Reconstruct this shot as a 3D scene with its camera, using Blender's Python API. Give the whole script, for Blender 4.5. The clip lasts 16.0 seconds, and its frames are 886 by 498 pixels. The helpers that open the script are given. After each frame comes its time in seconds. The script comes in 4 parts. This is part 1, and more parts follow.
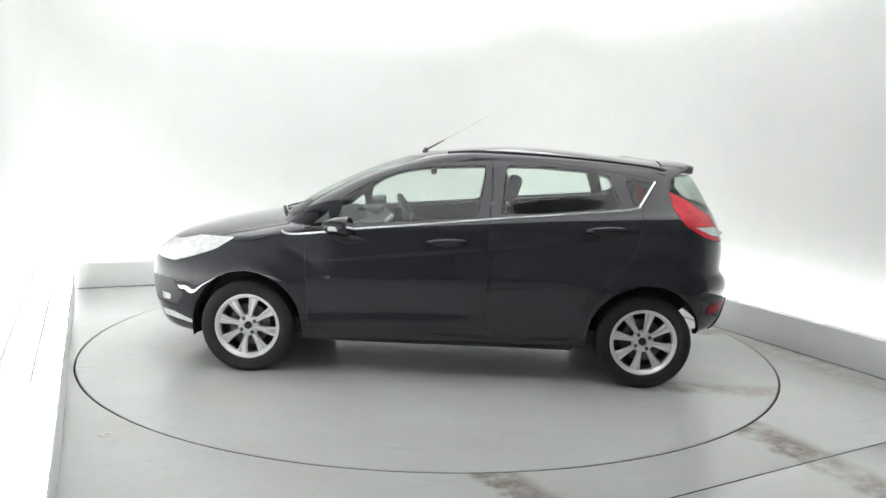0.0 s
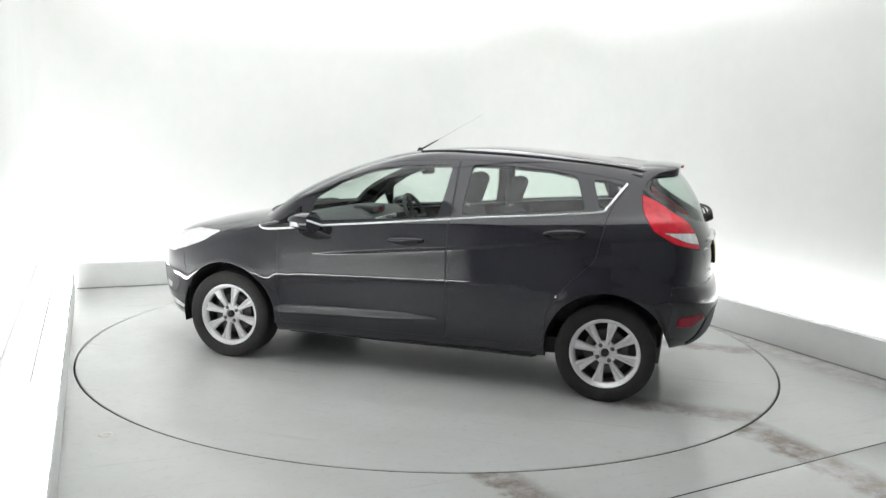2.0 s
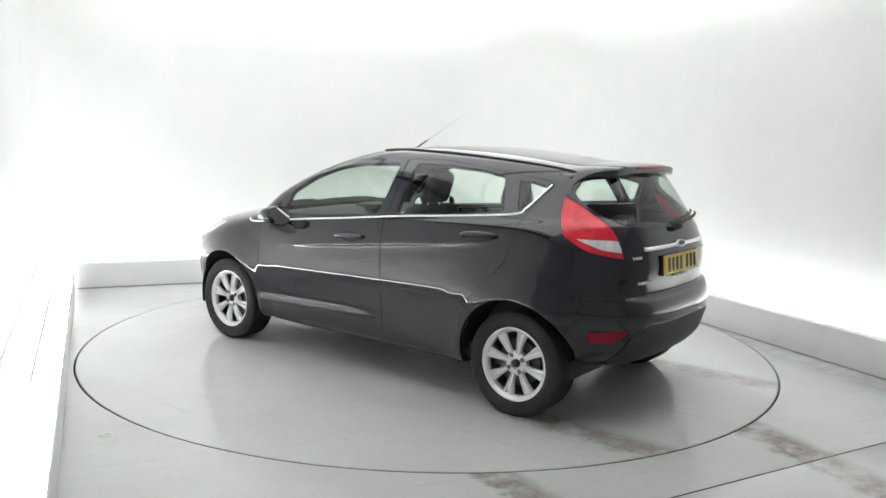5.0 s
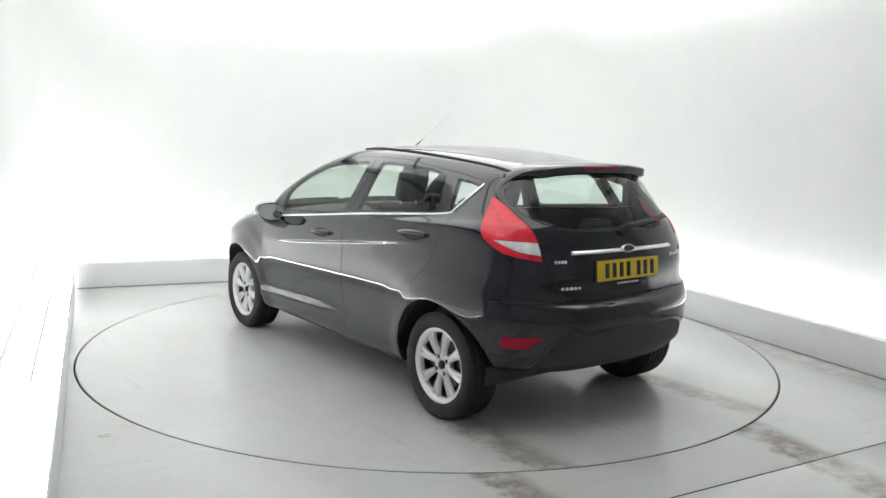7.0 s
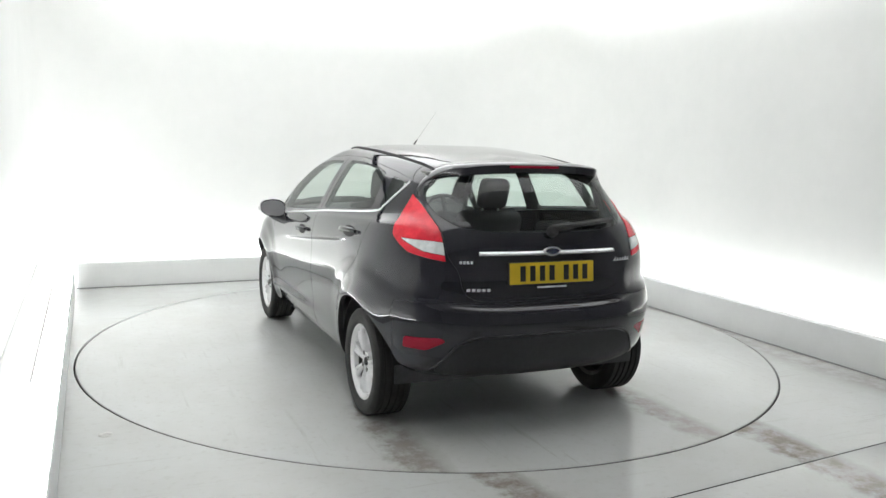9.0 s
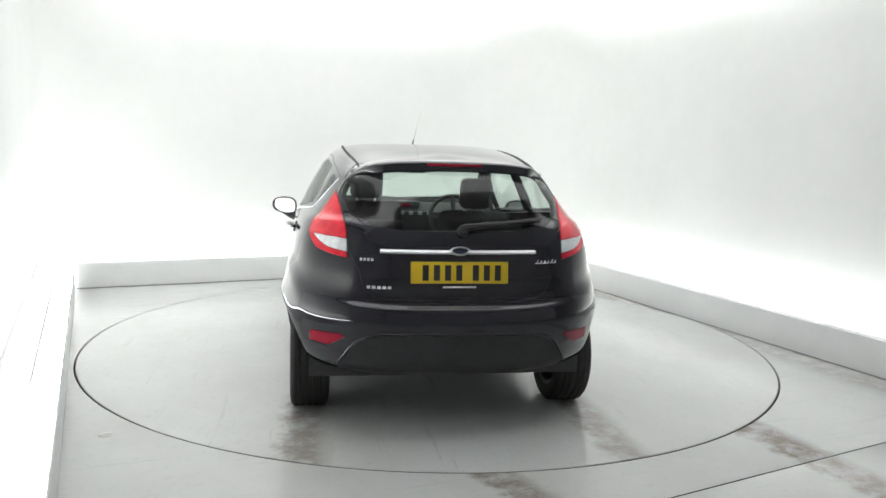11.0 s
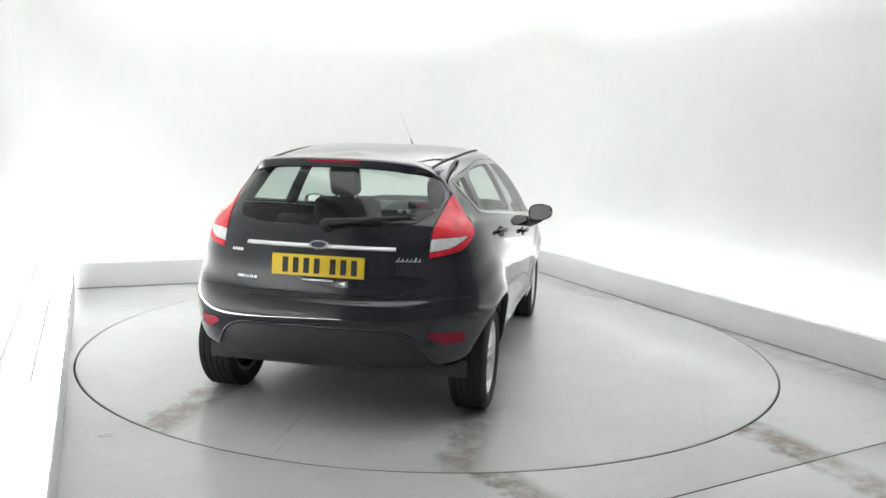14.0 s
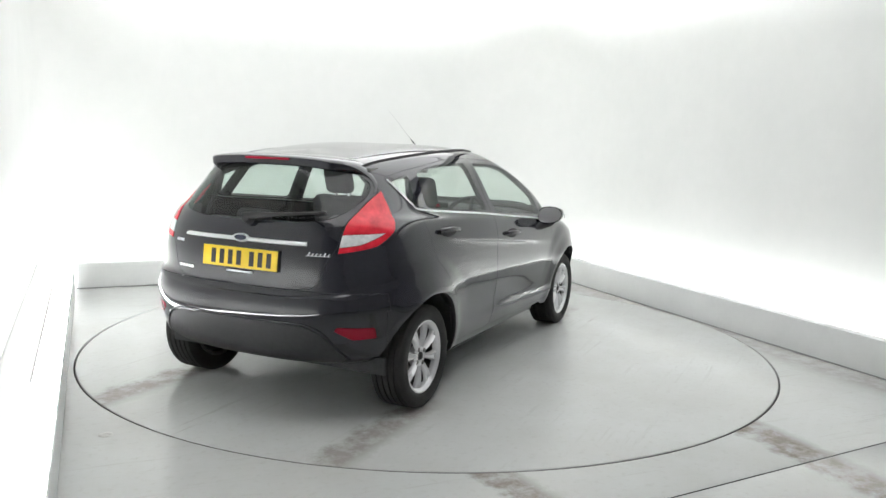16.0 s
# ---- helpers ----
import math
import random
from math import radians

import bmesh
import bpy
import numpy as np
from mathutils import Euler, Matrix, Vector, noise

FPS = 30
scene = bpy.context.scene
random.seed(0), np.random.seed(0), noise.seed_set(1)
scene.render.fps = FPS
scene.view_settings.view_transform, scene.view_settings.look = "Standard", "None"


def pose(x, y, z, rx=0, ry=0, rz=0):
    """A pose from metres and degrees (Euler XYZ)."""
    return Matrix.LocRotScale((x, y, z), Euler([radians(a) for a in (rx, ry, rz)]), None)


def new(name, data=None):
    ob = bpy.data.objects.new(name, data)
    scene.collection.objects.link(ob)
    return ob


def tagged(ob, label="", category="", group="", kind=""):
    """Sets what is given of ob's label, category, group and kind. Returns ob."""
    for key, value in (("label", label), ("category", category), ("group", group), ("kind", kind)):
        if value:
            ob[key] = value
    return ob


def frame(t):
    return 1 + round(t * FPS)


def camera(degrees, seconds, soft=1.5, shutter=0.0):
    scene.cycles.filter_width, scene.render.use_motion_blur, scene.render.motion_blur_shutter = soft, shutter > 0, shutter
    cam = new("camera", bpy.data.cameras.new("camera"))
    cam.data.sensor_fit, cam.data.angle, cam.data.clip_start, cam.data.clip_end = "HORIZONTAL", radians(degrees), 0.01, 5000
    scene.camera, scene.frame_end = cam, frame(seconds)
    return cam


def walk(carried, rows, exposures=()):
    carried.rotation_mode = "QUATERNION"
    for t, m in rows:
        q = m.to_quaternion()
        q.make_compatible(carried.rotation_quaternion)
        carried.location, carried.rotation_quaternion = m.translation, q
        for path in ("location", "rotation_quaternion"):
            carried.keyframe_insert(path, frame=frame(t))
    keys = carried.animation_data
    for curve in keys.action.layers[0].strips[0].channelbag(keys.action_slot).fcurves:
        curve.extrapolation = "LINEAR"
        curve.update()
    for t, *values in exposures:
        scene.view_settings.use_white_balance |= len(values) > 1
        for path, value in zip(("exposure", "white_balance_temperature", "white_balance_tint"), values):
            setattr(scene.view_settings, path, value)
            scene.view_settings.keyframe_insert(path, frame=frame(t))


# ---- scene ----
cam = camera(57.02, 16.0, soft=1.5)
EYE = Matrix(((0.99948875, -0.02931153, -0.01276997, 0.0),
              (-0.00857198, 0.13911659, -0.99023891, -5.991),
              (0.03080193, 0.98984211, 0.13879421, 1.5292),
              (0, 0, 0, 1)))
walk(cam, [(0.0, EYE), (16.0, EYE)], exposures=[(0.0, 0.0), (16.0, 0.0)])

# ---- light ----
world = bpy.data.worlds.new("world")
scene.world = world
world.use_nodes = True
world.node_tree.nodes["Background"].inputs["Color"].default_value = (0.9, 0.95, 1.0, 1)
world.node_tree.nodes["Background"].inputs["Strength"].default_value = 0.02
TUBE_LOW, TUBE_HIGH, TUBE_NEAR, PANEL = 11.3, 24.0, 28.0, 1.48

# ---- materials ----


def material(name, color=(0.5, 0.5, 0.5), rough=0.5, metal=0.0, **more):
    m = bpy.data.materials.new(name)
    m.use_nodes = True
    b = m.node_tree.nodes["Principled BSDF"]
    b.inputs["Base Color"].default_value = (*color, 1)
    b.inputs["Roughness"].default_value = rough
    b.inputs["Metallic"].default_value = metal
    for key, value in more.items():
        b.inputs[key.replace("_", " ")].default_value = value
    return m


def node(m, kind, **inputs):
    n = m.node_tree.nodes.new(kind)
    for key, value in inputs.items():
        n.inputs[key.replace("_", " ")].default_value = value
    return n


def link(m, a, out, b, inp):
    m.node_tree.links.new(a.outputs[out], b.inputs[inp])


def grain(m, scale, low, high, bump=0.0, rough=None, detail=6.0, stretch=(1, 1, 1)):
    """Two scales of noise between two colours, with fine relief."""
    b = m.node_tree.nodes["Principled BSDF"]
    tc = node(m, "ShaderNodeTexCoord")
    mp = node(m, "ShaderNodeMapping", Scale=stretch)
    link(m, tc, "Object", mp, "Vector")
    n1 = node(m, "ShaderNodeTexNoise", Scale=scale, Detail=detail, Roughness=0.6)
    n2 = node(m, "ShaderNodeTexNoise", Scale=scale * 12, Detail=3.0)
    for n in (n1, n2):
        link(m, mp, "Vector", n, "Vector")
    mix = node(m, "ShaderNodeMath")
    mix.operation = "MULTIPLY_ADD"
    mix.inputs[1].default_value = 0.25
    link(m, n2, "Fac", mix, 0)
    link(m, n1, "Fac", mix, 2)
    ramp = node(m, "ShaderNodeValToRGB")
    ramp.color_ramp.elements[0].position, ramp.color_ramp.elements[1].position = 0.4, 0.85
    ramp.color_ramp.elements[0].color, ramp.color_ramp.elements[1].color = (*low, 1), (*high, 1)
    link(m, mix, 0, ramp, "Fac")
    link(m, ramp, "Color", b, "Base Color")
    if rough:
        mr = node(m, "ShaderNodeMapRange", From_Min=0.3, From_Max=0.8, To_Min=rough[0], To_Max=rough[1])
        link(m, n1, "Fac", mr, "Value")
        link(m, mr, "Result", b, "Roughness")
    if bump:
        bp = node(m, "ShaderNodeBump", Strength=bump, Distance=0.004)
        link(m, n2, "Fac", bp, "Height")
        link(m, bp, "Normal", b, "Normal")
    return m


def glowing(name, color, strength):
    m = material(name, color, 0.5)
    b = m.node_tree.nodes["Principled BSDF"]
    b.inputs["Emission Color"].default_value = (*color, 1)
    b.inputs["Emission Strength"].default_value = strength
    return m


def glass(name, tint, gloss_rough=0.01, gloss=(0.06, 0.7)):
    """A thin pane: tinted see-through with a Fresnel gloss."""
    m = bpy.data.materials.new(name)
    m.use_nodes = True
    m.node_tree.nodes.remove(m.node_tree.nodes["Principled BSDF"])
    out = m.node_tree.nodes["Material Output"]
    tr = node(m, "ShaderNodeBsdfTransparent", Color=(*tint, 1))
    gl = node(m, "ShaderNodeBsdfGlossy", Roughness=gloss_rough)
    lw = node(m, "ShaderNodeLayerWeight", Blend=0.5)
    pw = node(m, "ShaderNodeMath")
    pw.operation = "POWER"
    link(m, lw, "Facing", pw, 0)
    pw.inputs[1].default_value = 4.0
    fr = node(m, "ShaderNodeMapRange", To_Min=gloss[0], To_Max=gloss[1])
    link(m, pw, 0, fr, "Value")
    mix = node(m, "ShaderNodeMixShader")
    link(m, fr, "Result", mix, 0)
    m.node_tree.links.new(tr.outputs[0], mix.inputs[1])
    m.node_tree.links.new(gl.outputs[0], mix.inputs[2])
    link(m, mix, 0, out, "Surface")
    return m


def floor_material(name, bands):
    """Grey painted floor: cloudy wear, fine scratches, and brown bands, mostly tyre marks, given as (x0, y0, x1, y1,
    half width).
    """
    m = material(name, (0.4, 0.4, 0.38), 0.3)
    b = m.node_tree.nodes["Principled BSDF"]
    tc = node(m, "ShaderNodeTexCoord")
    n1 = node(m, "ShaderNodeTexNoise", Scale=1.1, Detail=7.0, Roughness=0.62)
    n2 = node(m, "ShaderNodeTexNoise", Scale=26.0, Detail=5.0)
    n3 = node(m, "ShaderNodeTexNoise", Scale=7.0, Detail=8.0, Roughness=0.7)
    for n in (n1, n2, n3):
        link(m, tc, "Object", n, "Vector")
    ramp = node(m, "ShaderNodeValToRGB")
    ramp.color_ramp.elements[0].position, ramp.color_ramp.elements[1].position = 0.3, 0.72
    ramp.color_ramp.elements[0].color = (0.525, 0.53, 0.51, 1)
    ramp.color_ramp.elements[1].color = (0.59, 0.613, 0.608, 1)
    link(m, n1, "Fac", ramp, "Fac")
    color, socket = ramp, "Color"
    sep = node(m, "ShaderNodeSeparateXYZ")
    link(m, tc, "Object", sep, "Vector")

    def calc(op, a, c, e=None):
        n = node(m, "ShaderNodeMath")
        n.operation = op
        for i, v in enumerate((a, c, e)):
            if v is None:
                continue
            if isinstance(v, (int, float)):
                n.inputs[i].default_value = v
            else:
                m.node_tree.links.new(v, n.inputs[i])
        return n.outputs[0]
    for x0, y0, x1, y1, half, strong in bands:
        length = math.hypot(x1 - x0, y1 - y0)
        dx, dy = (x1 - x0) / length, (y1 - y0) / length
        along = calc("MULTIPLY_ADD", sep.outputs[0], dx, calc("MULTIPLY_ADD", sep.outputs[1], dy, -(x0 * dx + y0 * dy)))
        across = calc("MULTIPLY_ADD", sep.outputs[0], -dy, calc("MULTIPLY_ADD", sep.outputs[1], dx, x0 * dy - y0 * dx))
        wobble = calc("MULTIPLY_ADD", n3.outputs["Fac"], 0.24, -0.12)
        across = calc("ABSOLUTE", calc("ADD", across, wobble), 0)
        side = node(m, "ShaderNodeMapRange", From_Min=half * 0.45, From_Max=half, To_Min=1.0, To_Max=0.0)
        m.node_tree.links.new(across, side.inputs["Value"])
        mid = calc("ABSOLUTE", calc("SUBTRACT", along, length / 2), 0)
        end = node(m, "ShaderNodeMapRange", From_Min=length * 0.35, From_Max=length * 0.5, To_Min=1.0, To_Max=0.0)
        m.node_tree.links.new(mid, end.inputs["Value"])
        blot = node(m, "ShaderNodeMapRange", From_Min=0.40, From_Max=0.58, To_Min=0.34 * strong, To_Max=strong)
        link(m, n3, "Fac", blot, "Value")
        mask = calc("MULTIPLY", calc("MULTIPLY", side.outputs[0], end.outputs[0]), blot.outputs[0])
        mix = node(m, "ShaderNodeMixRGB", Color2=(0.225, 0.19, 0.16, 1))
        m.node_tree.links.new(mask, mix.inputs["Fac"])
        m.node_tree.links.new(color.outputs[socket], mix.inputs["Color1"])
        color, socket = mix, "Color"
    stretch = node(m, "ShaderNodeMapping", Scale=(1.1, 17.0, 1.0), Rotation=(0, 0, 0.5))
    link(m, tc, "Object", stretch, "Vector")
    n4 = node(m, "ShaderNodeTexNoise", Scale=1.0, Detail=6.0, Roughness=0.65)
    link(m, stretch, "Vector", n4, "Vector")
    rub = node(m, "ShaderNodeMapRange", From_Min=0.58, From_Max=0.74, To_Min=0.0, To_Max=0.75)
    link(m, n4, "Fac", rub, "Value")
    patch = node(m, "ShaderNodeMapRange", From_Min=0.42, From_Max=0.62, To_Min=0.0, To_Max=1.0)
    link(m, n1, "Fac", patch, "Value")
    scuff = node(m, "ShaderNodeMixRGB", Color2=(0.36, 0.345, 0.31, 1))
    m.node_tree.links.new(calc("MULTIPLY", rub.outputs[0], patch.outputs[0]), scuff.inputs["Fac"])
    m.node_tree.links.new(color.outputs[socket], scuff.inputs["Color1"])
    color, socket = scuff, "Color"
    fine = node(m, "ShaderNodeMixRGB", Color2=(0.44, 0.43, 0.40, 1))
    speck = node(m, "ShaderNodeMapRange", From_Min=0.56, From_Max=0.75, To_Min=0.0, To_Max=0.35)
    link(m, n2, "Fac", speck, "Value")
    link(m, speck, "Result", fine, "Fac")
    m.node_tree.links.new(color.outputs[socket], fine.inputs["Color1"])
    link(m, fine, "Color", b, "Base Color")
    mr = node(m, "ShaderNodeMapRange", From_Min=0.3, From_Max=0.75, To_Min=0.14, To_Max=0.26)
    link(m, n3, "Fac", mr, "Value")
    link(m, mr, "Result", b, "Roughness")
    bp = node(m, "ShaderNodeBump", Strength=0.04, Distance=0.003)
    link(m, n2, "Fac", bp, "Height")
    link(m, bp, "Normal", b, "Normal")
    return m


PAINT = grain(material("black_car_paint", rough=0.06, Specular_IOR_Level=0.5, Coat_Weight=0.48, Coat_Roughness=0.015), 0.6, (0.0128, 0.0132, 0.0195), (0.0155, 0.0158, 0.0235), 0.0, None, 0.0)
WALL = grain(material("white_wall_paint", rough=0.6), 0.8, (0.68, 0.69, 0.675), (0.74, 0.745, 0.73), 0.05)
KERB = grain(material("pale_grey_board", rough=0.45), 2.5, (0.74, 0.75, 0.74), (0.80, 0.81, 0.80), 0.05)
CEILING = grain(material("ceiling_white", rough=0.7), 1.0, (0.6, 0.6, 0.6), (0.68, 0.68, 0.68), 0.05)
ADDED_WALL = grain(material("added_grey_wall", rough=0.8), 1.2, (0.57, 0.57, 0.59), (0.64, 0.64, 0.66), 0.1)
STAIN_RING = grain(material("stain_ring_grey", rough=0.5), 60.0, (0.38, 0.38, 0.36), (0.50, 0.50, 0.47), 0.1)
JOINT = grain(material("joint_grey", rough=0.7), 18.0, (0.2, 0.2, 0.2), (0.34, 0.34, 0.34), 0.1)
PIT = material("pit_black", (0.012, 0.012, 0.012), 0.9)
LAMP_LOW = glowing("tube_low_glow", (0.992, 1.0, 1.003), TUBE_LOW)
LAMP_NEAR = glowing("tube_near_glow", (0.992, 1.0, 1.003), TUBE_NEAR)
LAMP_HIGH = glowing("tube_high_glow", (0.992, 1.0, 1.003), TUBE_HIGH)
LAMP_PANEL = glowing("panel_glow", (0.992, 1.0, 1.003), PANEL)
TYRE = grain(material("tyre_rubber", rough=0.75), 14.0, (0.012, 0.012, 0.012), (0.024, 0.0235, 0.0225), 0.3)
ALLOY = grain(material("alloy_silver", rough=0.25, metal=0.35), 9.0, (0.80, 0.80, 0.81), (0.92, 0.92, 0.93), 0.03)
DARK_METAL = grain(material("brake_metal", rough=0.45, metal=0.7), 20.0, (0.05, 0.05, 0.05), (0.2, 0.19, 0.18), 0.2)
CHROME = material("satin_chrome", (0.9, 0.91, 0.92), 0.3, 0.5)
PLASTIC = grain(material("black_plastic", rough=0.55), 40.0, (0.018, 0.018, 0.020), (0.028, 0.028, 0.031), 0.25)
BADGE = material("badge_chrome", (0.82, 0.83, 0.84), 0.3, 0.4)
SEAL = material("rubber_seal", (0.018, 0.018, 0.019), 0.6)
FABRIC = grain(material("seat_fabric", rough=0.9), 30.0, (0.05, 0.05, 0.054), (0.09, 0.09, 0.095), 0.4)
INNER = grain(material("cabin_plastic", rough=0.7), 25.0, (0.04, 0.04, 0.043), (0.065, 0.065, 0.068), 0.3)
LINING = grain(material("roof_lining", rough=0.95), 30.0, (0.2, 0.2, 0.19), (0.26, 0.26, 0.25), 0.2)
PANE = glass("green_tinted_glass", (0.84, 0.91, 0.87))
RED = grain(material("red_lens", rough=0.2, Specular_IOR_Level=0.3, Coat_Weight=0.5, Coat_Roughness=0.02), 14.0, (0.60, 0.012, 0.030), (0.90, 0.035, 0.060), 0.05, None, 2.0)
RED_DARK = material("red_reflector", (0.33, 0.006, 0.026), 0.25, Specular_IOR_Level=0.3)
CLEAR = grain(material("clear_lens", rough=0.15, metal=0.0, Coat_Weight=1.0), 22.0, (0.62, 0.63, 0.63), (0.94, 0.95, 0.95), 0.1, None, 2.0)
YELLOW = grain(material("yellow_plate", rough=0.4), 8.0, (0.72, 0.5, 0.02), (0.8, 0.57, 0.03), 0.0)
INK = material("plate_black", (0.015, 0.015, 0.015), 0.5)
EMBLEM = material("emblem_dark_blue", (0.02, 0.028, 0.06), 0.25, Coat_Weight=1.0)
MIRROR = material("mirror_glass", (0.9, 0.9, 0.9), 0.02, 1.0)

# ---- mesh helpers ----


def mesh_of(bm, name, mat, smooth=None):
    me = bpy.data.meshes.new(name)
    bm.to_mesh(me)
    bm.free()
    me.materials.append(mat)
    if smooth is not None:
        me.shade_smooth()
        me.set_sharp_from_angle(angle=radians(smooth))
    return me


def part(name, bm, mat, parent=None, label="", smooth=35, kind=""):
    ob = new(name, mesh_of(bm, name, mat, smooth))
    if parent is not None:
        ob.parent = parent
    return tagged(ob, label, kind=kind)


def box(bm, lo, hi, bevel=0.0, turn=None):
    """A box between two corners, with rounded edges; turn: a matrix applied to it."""
    r = bmesh.ops.create_cube(bm, size=1.0)
    vs = r["verts"]
    for v in vs:
        v.co = Vector([l + (h - l) * (c + 0.5) for l, h, c in zip(lo, hi, v.co)])
    if bevel:
        es = list({e for v in vs for e in v.link_edges})
        made = bmesh.ops.bevel(bm, geom=es, offset=bevel, segments=2, profile=0.6, affect="EDGES")
        vs = list({v for v in made["verts"]} | {v for v in vs if v.is_valid})
    if turn is not None:
        bmesh.ops.transform(bm, matrix=turn, verts=vs)
    return bm


def lathe(bm, profile, steps, axis_y=True):
    """Turns (radius, depth) points round the y axis."""
    rings = []
    for i in range(steps):
        a = 2 * math.pi * i / steps
        rings.append([bm.verts.new((r * math.cos(a), d, r * math.sin(a))) for r, d in profile])
    for i in range(steps):
        a, b = rings[i], rings[(i + 1) % steps]
        for j in range(len(profile) - 1):
            bm.faces.new((a[j], a[j + 1], b[j + 1], b[j]))
    return bm


def tube(bm, points, radius, sides=8):
    """A round bar along points, with closed ends; radius may be a list."""
    pts = [Vector(p) for p in points]
    rad = radius if isinstance(radius, (list, tuple)) else [radius] * len(pts)
    rings = []
    for i, p in enumerate(pts):
        d = (pts[min(i + 1, len(pts) - 1)] - pts[max(i - 1, 0)]).normalized()
        a = d.orthogonal().normalized() if i == 0 else (rings_a - d * rings_a.dot(d)).normalized()
        rings_a = a
        b = d.cross(a)
        rings.append([bm.verts.new(p + rad[i] * (a * math.cos(2 * math.pi * k / sides) + b * math.sin(2 * math.pi * k / sides))) for k in range(sides)])
    for r, q in zip(rings, rings[1:]):
        for k in range(sides):
            bm.faces.new((r[k], r[(k + 1) % sides], q[(k + 1) % sides], q[k]))
    bm.faces.new(rings[0][::-1])
    bm.faces.new(rings[-1])
    return bm


def smooth_line(points, n):
    """A Catmull-Rom line of n points through the given ones."""
    p = np.array(points, float)
    t = np.linspace(0, len(p) - 1, n)
    i = np.clip(t.astype(int), 0, len(p) - 2)
    f = (t - i)[:, None]
    a, b, c, d = p[np.maximum(i - 1, 0)], p[i], p[i + 1], p[np.minimum(i + 2, len(p) - 1)]
    return 0.5 * (2 * b + (c - a) * f + (2 * a - 5 * b + 4 * c - d) * f ** 2 + (3 * b - a - 3 * c + d) * f ** 3)


def rounded(points, radius, steps=4):
    """A closed outline with its corners rounded."""
    p = [Vector(q) for q in points]
    out = []
    for i, q in enumerate(p):
        a, b = p[i - 1] - q, p[(i + 1) % len(p)] - q
        r = min(radius, a.length * 0.45, b.length * 0.45)
        a, b = q + a.normalized() * r, q + b.normalized() * r
        for k in range(steps + 1):
            f = k / steps
            out.append((a * (1 - f) + q * f) * (1 - f) + (q * (1 - f) + b * f) * f)
    return out


# ---- the studio: u along the back wall, v away from the camera's side ----
TURN = radians(24.5)


def room(u, v, z=0.0):
    return Vector((u * math.cos(TURN) - v * math.sin(TURN), u * math.sin(TURN) + v * math.cos(TURN), z))


ROOM = Matrix.Rotation(TURN, 4, "Z")
HALF, BACK, FRONT, RADIUS = 2.45, 2.745, -2.77, 2.445
GAP_L, GAP_B, GAP_R, HIGH = 0.32, 0.45, 0.45, 3.03


def lean(bm):
    """The near edge of the floor is not quite square to the back wall."""
    for v in bm.verts:
        v.co.x += 0.0324 * v.co.y - 0.028
    return bm


def skew_joint(bm):
    """The joint before the turntable runs slightly askew to the back wall."""
    for v in bm.verts:
        if abs(v.co.y - FRONT) < 0.02:
            v.co.y += 0.0757 * v.co.x - 0.066
    return bm


def structure(name, bm, mat, label, category, smooth=35):
    ob = part(name, bm, mat, None, "", smooth)
    ob.matrix_world = ROOM
    return tagged(ob, label, category, kind="structure")


